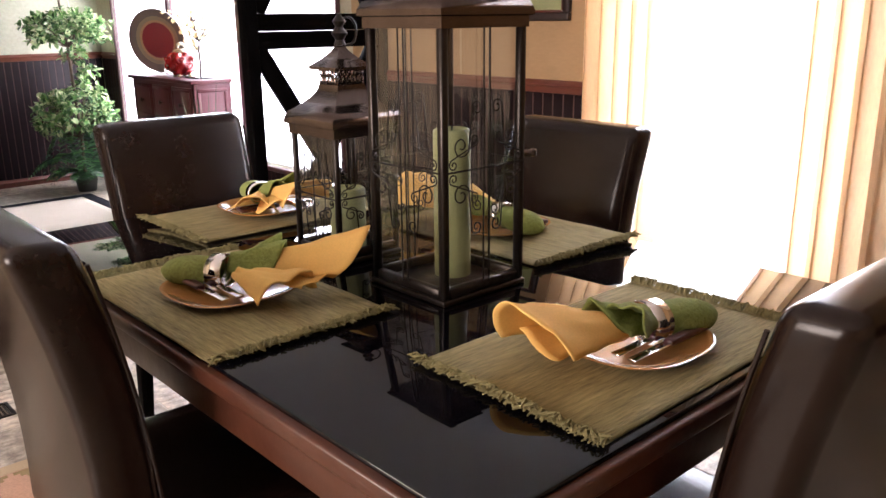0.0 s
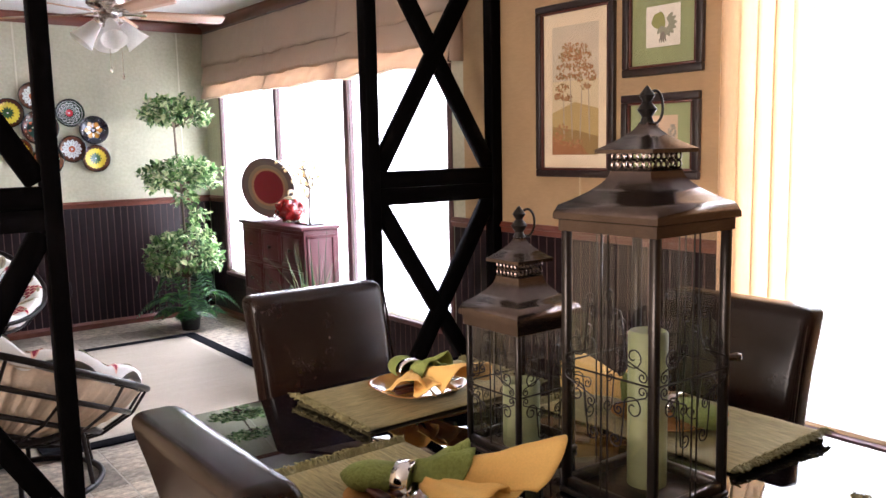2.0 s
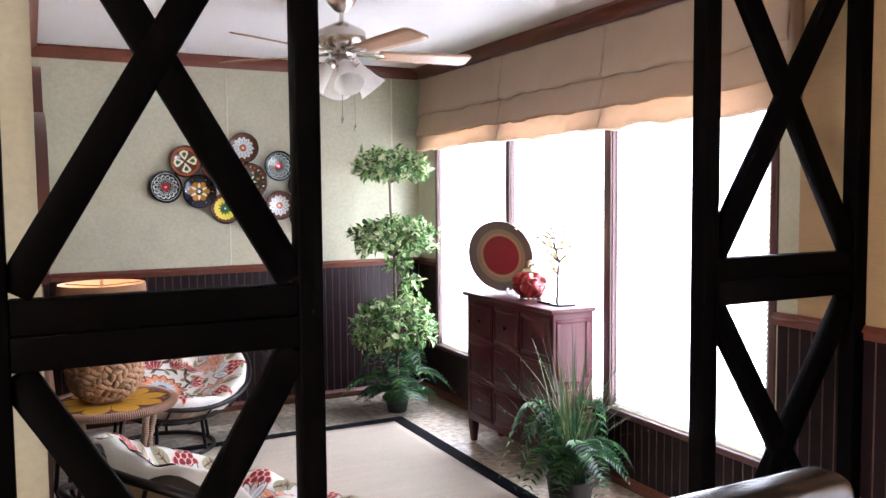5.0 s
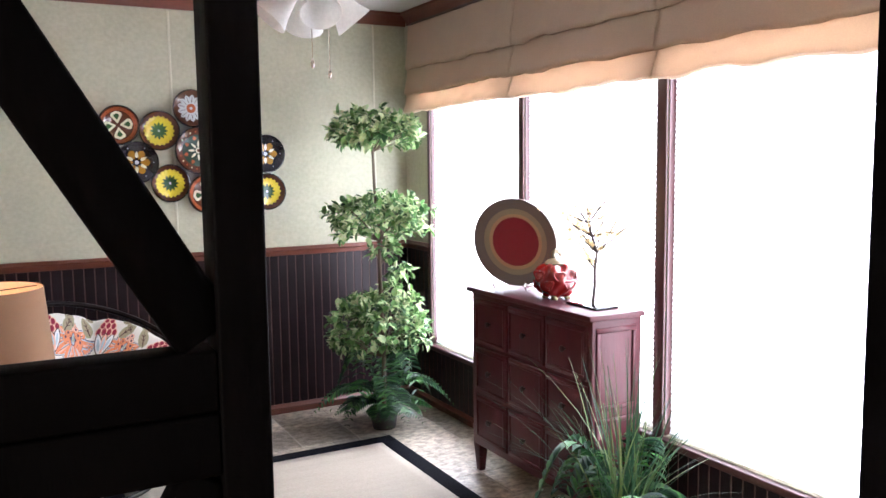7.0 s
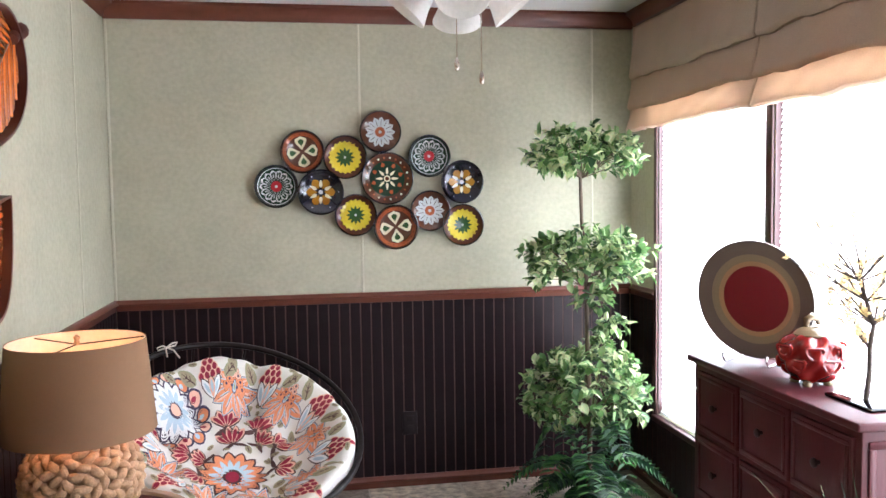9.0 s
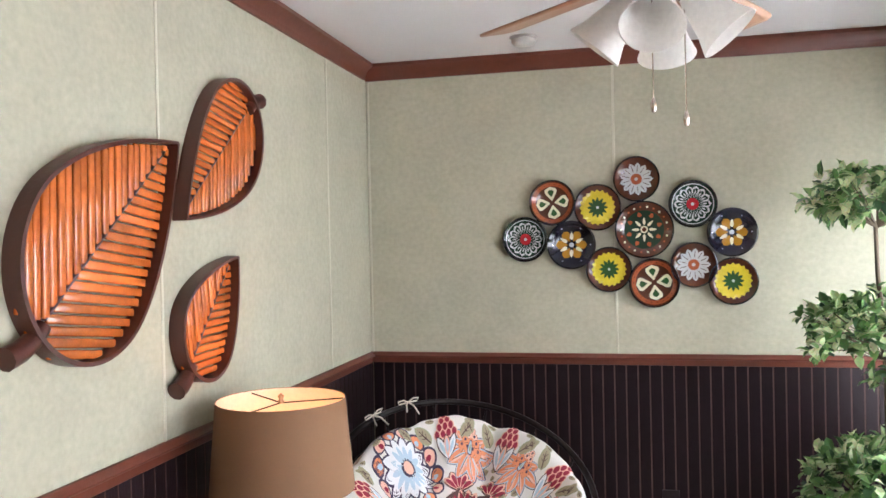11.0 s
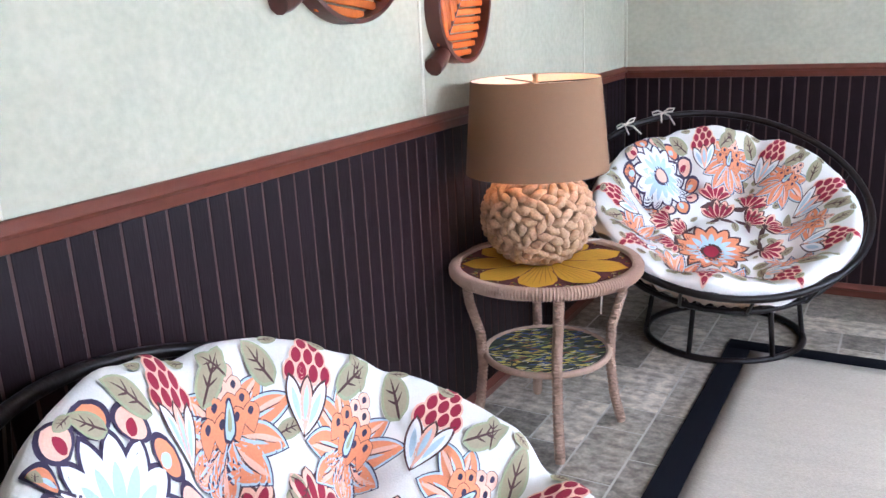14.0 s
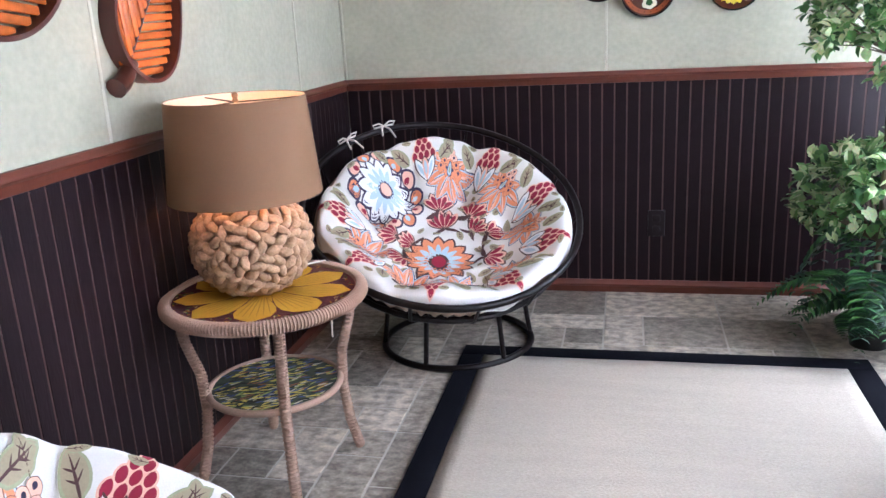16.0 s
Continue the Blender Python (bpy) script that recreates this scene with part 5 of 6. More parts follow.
def clump(bm, tw, cen, rx, ry, rz, n, rnd, root):
    """Twigs fanning from the stem into a flattened, uneven head of leaves."""
    cen, root = Vector(cen), Vector(root)
    for i in range(n):
        a, q = rnd.uniform(0, 2 * math.pi), rnd.random()
        el = math.asin(rnd.uniform(-0.75, 1.0))
        lump = 0.80 + 0.40 * wobble(math.cos(a) * 1.7 + cen.z * 3, math.sin(a) * 1.7, el * 1.5) + 0.10 * math.sin(3 * a + cen.z * 9)
        k = lump * (0.55 + 0.45 * math.sqrt(q))
        p = cen + Vector((rx * k * math.cos(el) * math.cos(a), ry * k * math.cos(el) * math.sin(a), rz * k * math.sin(el)))
        if i % 5 == 0:
            tube([root, root.lerp(p, 0.5) + Vector((0, 0, 0.015)), p], lambda t: 0.003 - 0.0018 * t, 4, bm=tw)
        out = (p - cen).normalized()
        base_d = (out + Vector((0, 0, 0.25))).normalized()
        for j in range(5):
            b = rnd.uniform(0, 6.28)
            side = out.orthogonal().normalized()
            side = Matrix.Rotation(b, 3, out) @ side
            d = base_d * rnd.uniform(0.2, 0.9) + side * rnd.uniform(0.4, 1.0)
            o = p + Vector((rnd.uniform(-1, 1), rnd.uniform(-1, 1), rnd.uniform(-1, 1))) * 0.014
            leaf_at(bm, o, d, Vector((0, 0, 1)) + out * 0.4, rnd.uniform(0.038, 0.062), rnd.uniform(0.023, 0.036))


def fern_fronds(bm, n, reach, lift, rnd, cen=(0, 0, 0.12)):
    for i in range(n):
        a = 2 * math.pi * i / n + rnd.uniform(-0.25, 0.25)
        L, up = reach * rnd.uniform(0.7, 1.1), lift * rnd.uniform(0.4, 1.3)
        prev = None
        for k in range(22):
            t = k / 21
            p = Vector(cen) + Vector((L * t * math.cos(a), L * t * math.sin(a), up * math.sin(math.pi * min(1, t * 0.95)) - 0.55 * up * t * t))
            if prev is not None:
                d = (p - prev).normalized()
                s = d.cross(Vector((0, 0, 1))).normalized()
                w = 0.082 * math.sin(math.pi * (0.12 + 0.86 * t)) ** 0.8
                for sg in (1, -1):
                    leaf_at(bm, p, s * sg + d * 0.35, Vector((0, 0, 1)), w, w * 0.34)
            prev = p


def topiary(x, y):
    t = thing("topiary_plant", Matrix.Translation((x, y, 0)), "tall artificial topiary with three leafy tiers and a fern base", "plant")
    part("pot", lathe([(0, 0), (0.062, 0), (0.078, 0.09), (0.083, 0.10), (0.075, 0.10), (0.07, 0.085), (0, 0.085)], 24), POT, t, "dark round plant pot")
    part("stem", tube([(0, 0, 0.10), (0.006, 0, 0.4), (-0.004, 0.004, 0.8), (-0.010, 0, 1.1), (-0.030, 0, 1.33), (-0.036, 0, 1.53)], lambda q: 0.013 - 0.006 * q, 8), STEM, t)
    rnd = random.Random(5)
    tw = bmesh.new()
    for cz, cx, rx, ry, rz, n in ((1.615, -0.03, 0.290, 0.27, 0.135, 175), (1.150, -0.01, 0.335, 0.31, 0.150, 215), (0.580, 0.0, 0.305, 0.29, 0.235, 270)):
        lb = bmesh.new()
        clump(lb, tw, (cx, 0, cz), rx, ry, rz, n, rnd, (cx, 0, cz - rz * 0.8))
        if cz == 1.150:
            clump(lb, tw, (0.0, -0.02, 0.975), 0.085, 0.085, 0.06, 16, rnd, (0, 0, 0.9))
        if cz == 0.580:
            clump(lb, tw, (0.09, -0.05, 0.86), 0.06, 0.06, 0.05, 14, rnd, (0, 0, 0.75))
        tagged(part("crown", lb, LEAF, t, "variegated green leaf tier"), kind="stuff")
    tagged(part("twig_mass", tw, STEM, t), kind="stuff")
    fb = bmesh.new()
    fern_fronds(fb, 12, 0.38, 0.25, rnd, (0, 0, 0.16))
    fern_fronds(fb, 11, 0.26, 0.05, rnd, (0, 0, 0.12))
    tagged(part("fern", fb, FERN, t, "dark green fern fronds"), kind="stuff")


topiary(2.45, 6.90)
gp = thing("grass_plant", Matrix.Translation((2.45, 4.95, 0)), "artificial grass and fern plant in a dark pot", "plant")
part("pot", lathe([(0, 0), (0.085, 0), (0.105, 0.15), (0.11, 0.16), (0.098, 0.16), (0.09, 0.14), (0, 0.14)], 24), POT, gp, "dark round plant pot")
rnd = random.Random(9)
gb = bmesh.new()
for i in range(125):
    a, lean, h = rnd.uniform(0, 6.28), rnd.uniform(0.05, 0.58), rnd.uniform(0.38, 0.80)
    o = Vector((rnd.uniform(-0.05, 0.05), rnd.uniform(-0.05, 0.05), 0.135))
    s = Vector((-math.sin(a), math.cos(a), 0))
    w = rnd.uniform(0.003, 0.0065)
    row = []
    for k in range(7):
        t = k / 6
        p = o + Vector((math.cos(a), math.sin(a), 0)) * lean * (0.35 * t + 0.65 * t * t) + Vector((0, 0, h * (t - 0.30 * lean * t * t * 1.6)))
        row.append((gb.verts.new(p + s * w * (1 - t * 0.9)), gb.verts.new(p - s * w * (1 - t * 0.9))))
    for q0, q1 in zip(row, row[1:]):
        gb.faces.new((q0[0], q0[1], q1[1], q1[0]))
tagged(part("grass", gb, GRASS, gp, "long green and yellow grass blades"), kind="stuff")
fb = bmesh.new()
fern_fronds(fb, 15, 0.32, 0.26, rnd, (0, 0, 0.20))
tagged(part("fern", fb, FERN, gp, "dark green fern fronds"), kind="stuff")

# ---- ceiling fan ----
NICKEL = mat("brushed_nickel", (0.55, 0.50, 0.45), 0.25, 0.95, vary=0.08, grain=0.1, gscale=120)
BLADE = mat("light_wood_fan_blade", (0.34, 0.19, 0.11), 0.4, vary=0.12, scale=6, stretch=(1, 1, 1), grain=0.15, gscale=40)
FROST = mat("frosted_white_glass", (0.86, 0.85, 0.82), 0.35, vary=0.03, translucent=0.45)
fan = thing("ceiling_fan", Matrix.Translation((1.635, 5.60, CEIL)), "nickel ceiling fan with wooden blades and frosted glass shades", "fan")
part("canopy", lathe([(0, 0), (0.068, 0), (0.070, -0.012), (0.055, -0.035), (0.028, -0.060), (0.016, -0.066), (0, -0.066)], 32), NICKEL, fan)
part("downrod", rod((0, 0, -0.06), (0, 0, -0.115), 0.010), NICKEL, fan)
part("motor", lathe([(0, -0.11), (0.03, -0.112), (0.05, -0.122), (0.105, -0.150), (0.112, -0.165), (0.112, -0.205), (0.095, -0.222), (0.06, -0.235), (0.05, -0.262), (0.0, -0.262)], 40), NICKEL, fan)
for k in range(5):
    a = radians(-8 + 72 * k)
    turn = Matrix.Rotation(a, 4, "Z") @ Matrix.Translation((0, 0, -0.255)) @ Matrix.Rotation(radians(-13), 4, "X")
    part("blade_iron", box(0.07, 0.20, -0.018, 0.018, -0.004, 0.010, 0.004), NICKEL, fan, m=turn)

    def bl(u, v):
        x = 0.17 + 0.45 * u
        w = (0.052 + 0.014 * u) * (1 if u < 0.93 else 1 - 0.35 * ((u - 0.93) / 0.07) ** 2)
        return Vector((x, w * (2 * v - 1), 0.0))
    part("blade", sheet(bl, 24, 4), BLADE, fan, "light wooden blade", m=turn, thick=0.006)
part("light_kit", lathe([(0, -0.262), (0.045, -0.264), (0.055, -0.285), (0.04, -0.31), (0.0, -0.318)], 28), NICKEL, fan)
for k in range(4):
    a = radians(-98 + 90 * k)
    mm = Matrix.Rotation(a, 4, "Z") @ Matrix.Translation((0.054, 0, -0.298)) @ Matrix.Rotation(radians(-40), 4, "Y") @ Matrix.Scale(1.12, 4)
    part("shade_holder", lathe([(0, 0.01), (0.022, 0.008), (0.026, -0.012), (0.02, -0.02)], 18), NICKEL, fan, m=mm)
    part("glass_shade", lathe([(0.022, -0.008), (0.030, -0.030), (0.038, -0.060), (0.047, -0.095), (0.062, -0.130), (0.060, -0.1305), (0.044, -0.095), (0.035, -0.06), (0.026, -0.03)], 28), FROST, fan, "frosted white tulip shade", m=mm)
for x, y, ln in ((-0.018, -0.045, 0.120), (0.052, -0.02, 0.150)):
    c = part("pull_chain", tube([(x, y, -0.30), (x, y, -0.42 - ln)], 0.0016, 5), NICKEL, fan)
    part("pull", lathe([(0, 0), (0.005, 0.004), (0.007, 0.018), (0.003, 0.034), (0, 0.036)], 10, mm=Matrix.Translation((x, y, -0.455 - ln))), NICKEL, c)
sd = thing("smoke_detector", Matrix.Translation((1.143, 7.107, CEIL)), "round white smoke detector on the ceiling", "detector")
part("base", lathe([(0, 0), (0.058, 0), (0.058, -0.010), (0, -0.010)], 32), FROST, sd)
part("cover", lathe([(0.048, -0.010), (0.050, -0.022), (0.040, -0.034), (0, -0.036)], 32), FROST, sd)

# ---- pictures ----
FRAMEDK = mat("dark_brown_picture_frame", (0.022, 0.012, 0.010), 0.35, vary=0.25, scale=20, grain=0.2, gscale=60)
FRAMERED = mat("red_mahogany_frame", (0.085, 0.020, 0.012), 0.3, vary=0.2, scale=20)
ART = {k: dye("art_" + k, c, 0.7) for k, c in dict(cream=(0.78, 0.64, 0.44), sky=(0.60, 0.50, 0.36), haze=(0.66, 0.54, 0.33), field=(0.48, 0.34, 0.13), field2=(0.30, 0.19, 0.06), rust=(0.42, 0.20, 0.08), darkrust=(0.33, 0.14, 0.05), trunk=(0.42, 0.34, 0.24),
                                              sage=(0.27, 0.30, 0.13), paper=(0.72, 0.66, 0.56), fig=(0.26, 0.26, 0.07), leafg=(0.27, 0.26, 0.18), mistdark=(0.30, 0.25, 0.18), mist=(0.55, 0.38, 0.24), grey=(0.22, 0.19, 0.15)).items()}


def picture(y0, y1, z0, z1, label, frame_m, rim_m):
    pc = thing("framed_picture", Matrix.Translation((XE - 0.001, (y0 + y1) / 2, (z0 + z1) / 2)), label, "picture", "framed pictures on the dining wall")
    w, h, f = (y1 - y0) / 2, (z1 - z0) / 2, 0.030
    fr = bmesh.new()
    for q in ((-w, w, -h, -h + f), (-w, w, h - f, h), (-w, -w + f, -h + f, h - f), (w - f, w, -h + f, h - f)):
        box(-0.022, 0, *q, 0.005, fr, 2)
    part("frame", fr, frame_m, pc)
    ri = bmesh.new()
    g = f + 0.010
    for q in ((-w + f, w - f, -h + f, -h + g), (-w + f, w - f, h - g, h - f), (-w + f, -w + g, -h + g, h - g), (w - g, w - f, -h + g, h - g)):
        box(-0.017, -0.004, *q, 0.002, ri, 1)
    part("inner_edge", ri, rim_m, pc)
    pn = part("glazing", sheet(lambda u, v: Vector((-0.0125, (w - f) * (2 * u - 1), (h - f) * (2 * v - 1))), 1, 1), PICGLASS, pc, smooth=False)
    pn.visible_shadow = False
    return pc, w - g, h - g


PICGLASS = glass("picture_glass", (1, 1, 1), 0.05)
flat = lambda x, y, k: Vector((-0.004 - k, -x, y))
rect = lambda x0, x1, y0, y1: [(x0, y0), (x1, y0), (x1, y1), (x0, y1)]
pc, w, h = picture(3.129, 3.572, 1.192, 1.921, "tall framed landscape print of rust-coloured trees", FRAMEDK, FRAMERED)
a = Print(flat, ART, 0.0004)
a.poly(rect(-w, w, -h, h), "cream", 0)
iw, ih = w - 0.050, h - 0.055
a.poly(rect(-iw, iw, -ih, ih), "sky", 1)
a.poly(rect(-iw, iw, -ih * 0.35, ih * 0.15), "haze", 2)
a.poly([(-iw, -ih), (iw, -ih), (iw, -ih * 0.30), (0, -ih * 0.18), (-iw, -ih * 0.34)], "field", 3)
a.poly([(-iw, -ih), (iw, -ih), (iw, -ih * 0.72), (0.01, -ih * 0.62), (-iw, -ih * 0.55)], "field2", 4)
a.poly([(-iw, -ih), (iw * 0.6, -ih), (iw * 0.3, -ih * 0.85), (-iw * 0.4, -ih * 0.80), (-iw, -ih * 0.72)], "darkrust", 5)
rnd = random.Random(2)
for x, top, lean in ((-0.060, 0.02, 0.02), (-0.012, 0.15, 0.05), (0.030, 0.06, -0.05), (0.085, 0.05, 0.03)):
    a.petal(x, -ih * 0.80, math.pi / 2 + lean, 0, top + ih * 0.80, 0.0075, "trunk", 6, 0.5)
for cx, cy, rx, ry in ((-0.025, 0.178, 0.046, 0.022), (0.022, 0.168, 0.050, 0.024), (-0.050, 0.142, 0.042, 0.020), (0.048, 0.136, 0.046, 0.022), (-0.004, 0.140, 0.050, 0.020), (-0.060, 0.098, 0.044, 0.016),
                       (0.020, 0.100, 0.050, 0.018), (0.072, 0.086, 0.036, 0.016), (-0.075, 0.060, 0.034, 0.014), (-0.028, 0.058, 0.034, 0.013), (0.040, 0.052, 0.044, 0.018), (0.098, 0.052, 0.026, 0.020),
                       (-0.070, 0.012, 0.042, 0.015), (-0.092, -0.020, 0.026, 0.014), (-0.045, -0.030, 0.030, 0.012), (0.060, 0.012, 0.034, 0.012), (-0.074, -0.165, 0.042, 0.030), (-0.012, -0.222, 0.066, 0.016), (-0.095, -0.200, 0.030, 0.022)):
    for i in range(int(26000 * rx * ry) + 16):
        q, r = rnd.uniform(0, 6.28), math.sqrt(rnd.random())
        px, py = max(-iw + 0.012, min(iw - 0.012, cx + rx * r * math.cos(q))), cy + ry * r * math.sin(q) + 0.006 * wobble(40 * cx + r * 5, q, 1.0)
        a.petal(px, py, rnd.uniform(0, 6.28), -0.006, 0.007, rnd.uniform(0.004, 0.008), rnd.choice(("rust", "rust", "darkrust", "field2")), 7 + i % 3)
a.finish("art_print", pc, "rust and gold landscape print in a cream mat")
pc, w, h = picture(2.719, 3.087, 1.585, 1.945, "square framed leaf print with a sage mat", FRAMEDK, FRAMERED)
a = Print(flat, ART, 0.0004)
a.poly(rect(-w, w, -h, h), "sage", 0)
a.poly(rect(-0.078, 0.078, -0.076, 0.076), "paper", 1)
a.petal(-0.04, 0.045, -0.9, 0, 0.075, 0.062, "fig", 2)
for q in range(9):
    a.petal(0.012, 0.005, 0.9 - q * 0.42, 0.012, 0.052, 0.020, "leafg", 2)
for q in range(4):
    a.petal(0.0, -0.02, -1.2 - q * 0.25, 0, 0.045, 0.010, "grey", 3)
a.finish("art_print", pc, "botanical fig print in a sage mat")
pc, w, h = picture(2.729, 3.091, 1.194, 1.517, "square framed misty tree print with a sage mat", FRAMEDK, FRAMERED)
a = Print(flat, ART, 0.0004)
a.poly(rect(-w, w, -h, h), "sage", 0)
a.poly(rect(-0.080, 0.080, -0.078, 0.078), "mist", 1)
a.poly(rect(-0.080, 0.080, -0.078, -0.035), "grey", 2)
a.poly(rect(-0.080, 0.080, -0.050, -0.038), "paper", 3)
for cx, r in ((-0.022, 0.032), (0.055, 0.024)):
    for i in range(70):
        q, d = rnd.uniform(0, 6.28), r * math.sqrt(rnd.random())
        a.disc(cx + 0.75 * d * math.cos(q), 0.012 + d * math.sin(q) * 1.3, 0.0045, rnd.choice(("trunk", "grey", "mistdark")), 3 + i % 3, 6)
    a.petal(cx, -0.045, math.pi / 2, 0, 0.04, 0.006, "grey", 4)
a.finish("art_print", pc, "misty tree print in a sage mat")

# ---- painted wall plates ----
GLOSS = {k: mat("glazed_" + k, c, 0.12, vary=0.10, scale=30, grain=0.05, bump=0.03, coat=0.5) for k, c in dict(
    black=(0.010, 0.010, 0.022), brown=(0.085, 0.026, 0.012), green=(0.03, 0.085, 0.025), dkgreen=(0.012, 0.035, 0.022), cream=(0.72, 0.68, 0.48), white=(0.52, 0.54, 0.55), red=(0.38, 0.02, 0.03), orange=(0.34, 0.085, 0.03), yellow=(0.66, 0.52, 0.03), amber=(0.36, 0.17, 0.015)).items()}


def wall_plate(x, z, r, style):
    names = {"cross": "brown plate with cream loops", "sun": "yellow and green sunburst plate", "daisy": "white daisy plate with orange centre", "lace": "dark green plate with white loops", "amber": "black plate with amber petals", "large": "large brown and green flowered plate"}
    p = thing("wall_plate", Matrix.Translation((x, YF - 0.002, z)), "glazed " + names[style] + " hung on the wall", "plate", "painted plates on the wall")
    face = Matrix.Rotation(math.pi / 2, 4, "X")
    body = {"cross": "brown", "sun": "brown", "daisy": "brown", "lace": "dkgreen", "amber": "black", "large": "brown"}[style]
    part("dish", lathe([(0, 0.002), (r * 0.6, 0.002), (r * 0.93, 0.022), (r, 0.034), (r * 0.985, 0.038), (r * 0.90, 0.030), (r * 0.72, 0.014), (0, 0.010)], 40), GLOSS[body], p, m=face)
    part("rim", tube([(r * 0.985 * math.cos(q), r * 0.985 * math.sin(q), 0.036) for q in np.linspace(0, 2 * math.pi, 41)[:-1]], 0.0035, 6, True), GLOSS["black"], p, m=face)

    def lay(u, v, k):
        d = math.hypot(u, v) / r
        zz = 0.0102 + 0.0056 * d if d < 0.72 else 0.0142 + (d - 0.72) * 0.089
        return Vector((u, v, zz + 0.0012 + k))
    a = Print(lay, GLOSS, 0.0006)
    if style == "cross":
        a.ring(0.74 * r, 0.90 * r, "orange", 0)
        for i in range(22):
            q = 2 * math.pi * i / 22
            a.disc(0.82 * r * math.cos(q), 0.82 * r * math.sin(q), 0.022 * r, "brown", 2, 6)
        for i in range(4):
            q = math.pi / 4 + i * math.pi / 2 - 0.65
            a.petal(0, 0, q, 0.05 * r, 0.73 * r, 0.56 * r, "cream", 1, 2.1)
            a.petal(0, 0, q, 0.26 * r, 0.60 * r, 0.27 * r, "green", 2, 1.9)
        a.disc(0, 0, 0.11 * r, "brown", 3)
    elif style == "sun":
        for i in range(20):
            q = 2 * math.pi * i / 20
            a.petal(0, 0, q, 0.05 * r, 0.78 * r, 0.34 * r, "yellow", 0, 1.9)
        a.disc(0, 0, 0.60 * r, "yellow", 1, 26)
        for i in range(12):
            q = 2 * math.pi * i / 12
            a.petal(0, 0, q, 0.0, 0.46 * r, 0.16 * r, "green", 2, 0.8)
        a.disc(0, 0, 0.26 * r, "green", 3)
        a.disc(0, 0, 0.06 * r, "white", 4)
    elif style == "daisy":
        for i in range(13):
            q = 2 * math.pi * i / 13
            a.petal(0, 0, q, 0.12 * r, 0.74 * r, 0.27 * r, "white", 0, 1.6)
            a.petal(0, 0, q, 0.30 * r, 0.70 * r, 0.030 * r, "brown", 1)
        a.disc(0, 0, 0.25 * r, "orange", 2)
        a.disc(0, 0, 0.08 * r, "white", 3)
    elif style == "lace":
        a.ring(0.84 * r, 0.875 * r, "white", 0)
        for i in range(14):
            q = 2 * math.pi * i / 14
            a.petal(0, 0, q, 0.25 * r, 0.78 * r, 0.29 * r, "white", 2, 1.9)
            a.petal(0, 0, q, 0.27 * r, 0.735 * r, 0.205 * r, "dkgreen", 3, 1.9)
            a.petal(0, 0, q, 0.40 * r, 0.60 * r, 0.05 * r, "white", 4, 1.0)
        a.disc(0, 0, 0.26 * r, "red", 4)
        a.disc(0, 0, 0.07 * r, "white", 5)
    elif style == "amber":
        for i in range(6):
            q = 2 * math.pi * i / 6
            a.petal(0, 0, q, 0.15 * r, 0.64 * r, 0.36 * r, "amber", 0, 1.6)
            a.petal(0, 0, q + 0.5, 0.2 * r, 0.55 * r, 0.15 * r, "cream", 1)
            a.disc(0.78 * r * math.cos(q), 0.78 * r * math.sin(q), 0.03 * r, "white", 0, 6)
        a.disc(0, 0, 0.1 * r, "white", 3)
    else:
        a.disc(0, 0, 0.68 * r, "dkgreen", 0, 28)
        for i in range(22):
            q = 2 * math.pi * i / 22
            a.disc(0.80 * r * math.cos(q), 0.80 * r * math.sin(q), 0.04 * r, "cream" if i % 2 else "orange", 1, 7)
        for i in range(8):
            q = 2 * math.pi * i / 8
            a.petal(0, 0, q + 0.3, 0.46 * r, 0.64 * r, 0.15 * r, "orange", 1)
            a.petal(0, 0, q, 0.16 * r, 0.44 * r, 0.10 * r, "cream", 2)
        a.disc(0, 0, 0.13 * r, "cream", 3)
        a.disc(0, 0, 0.08 * r, "brown", 4)
    a.finish("painted_pattern", p, "", face)


for x, z, r, style in ((1.095, 1.493, 0.100, "lace"), (1.220, 1.655, 0.101, "cross"), (1.420, 1.628, 0.102, "sun"), (1.590, 1.748, 0.098, "daisy"), (1.826, 1.631, 0.101, "lace"), (1.986, 1.505, 0.104, "amber"),
                       (1.302, 1.464, 0.107, "amber"), (1.620, 1.525, 0.125, "large"), (1.465, 1.352, 0.099, "sun"), (1.658, 1.291, 0.107, "cross"), (1.826, 1.367, 0.097, "daisy"), (1.988, 1.295, 0.101, "sun")):
    wall_plate(x, z, r, style)

# ---- bamboo leaf trays on the leaf wall ----
BAMBOO = mat("orange_stained_bamboo", (0.54, 0.135, 0.024), 0.22, vary=0.34, scale=14, grain=0.2, gscale=60, bump=0.06, per_piece=0.28, coat=0.5)
LEAFRIM = mat("dark_red_brown_leaf_rim", (0.075, 0.020, 0.013), 0.35, vary=0.2, scale=12)


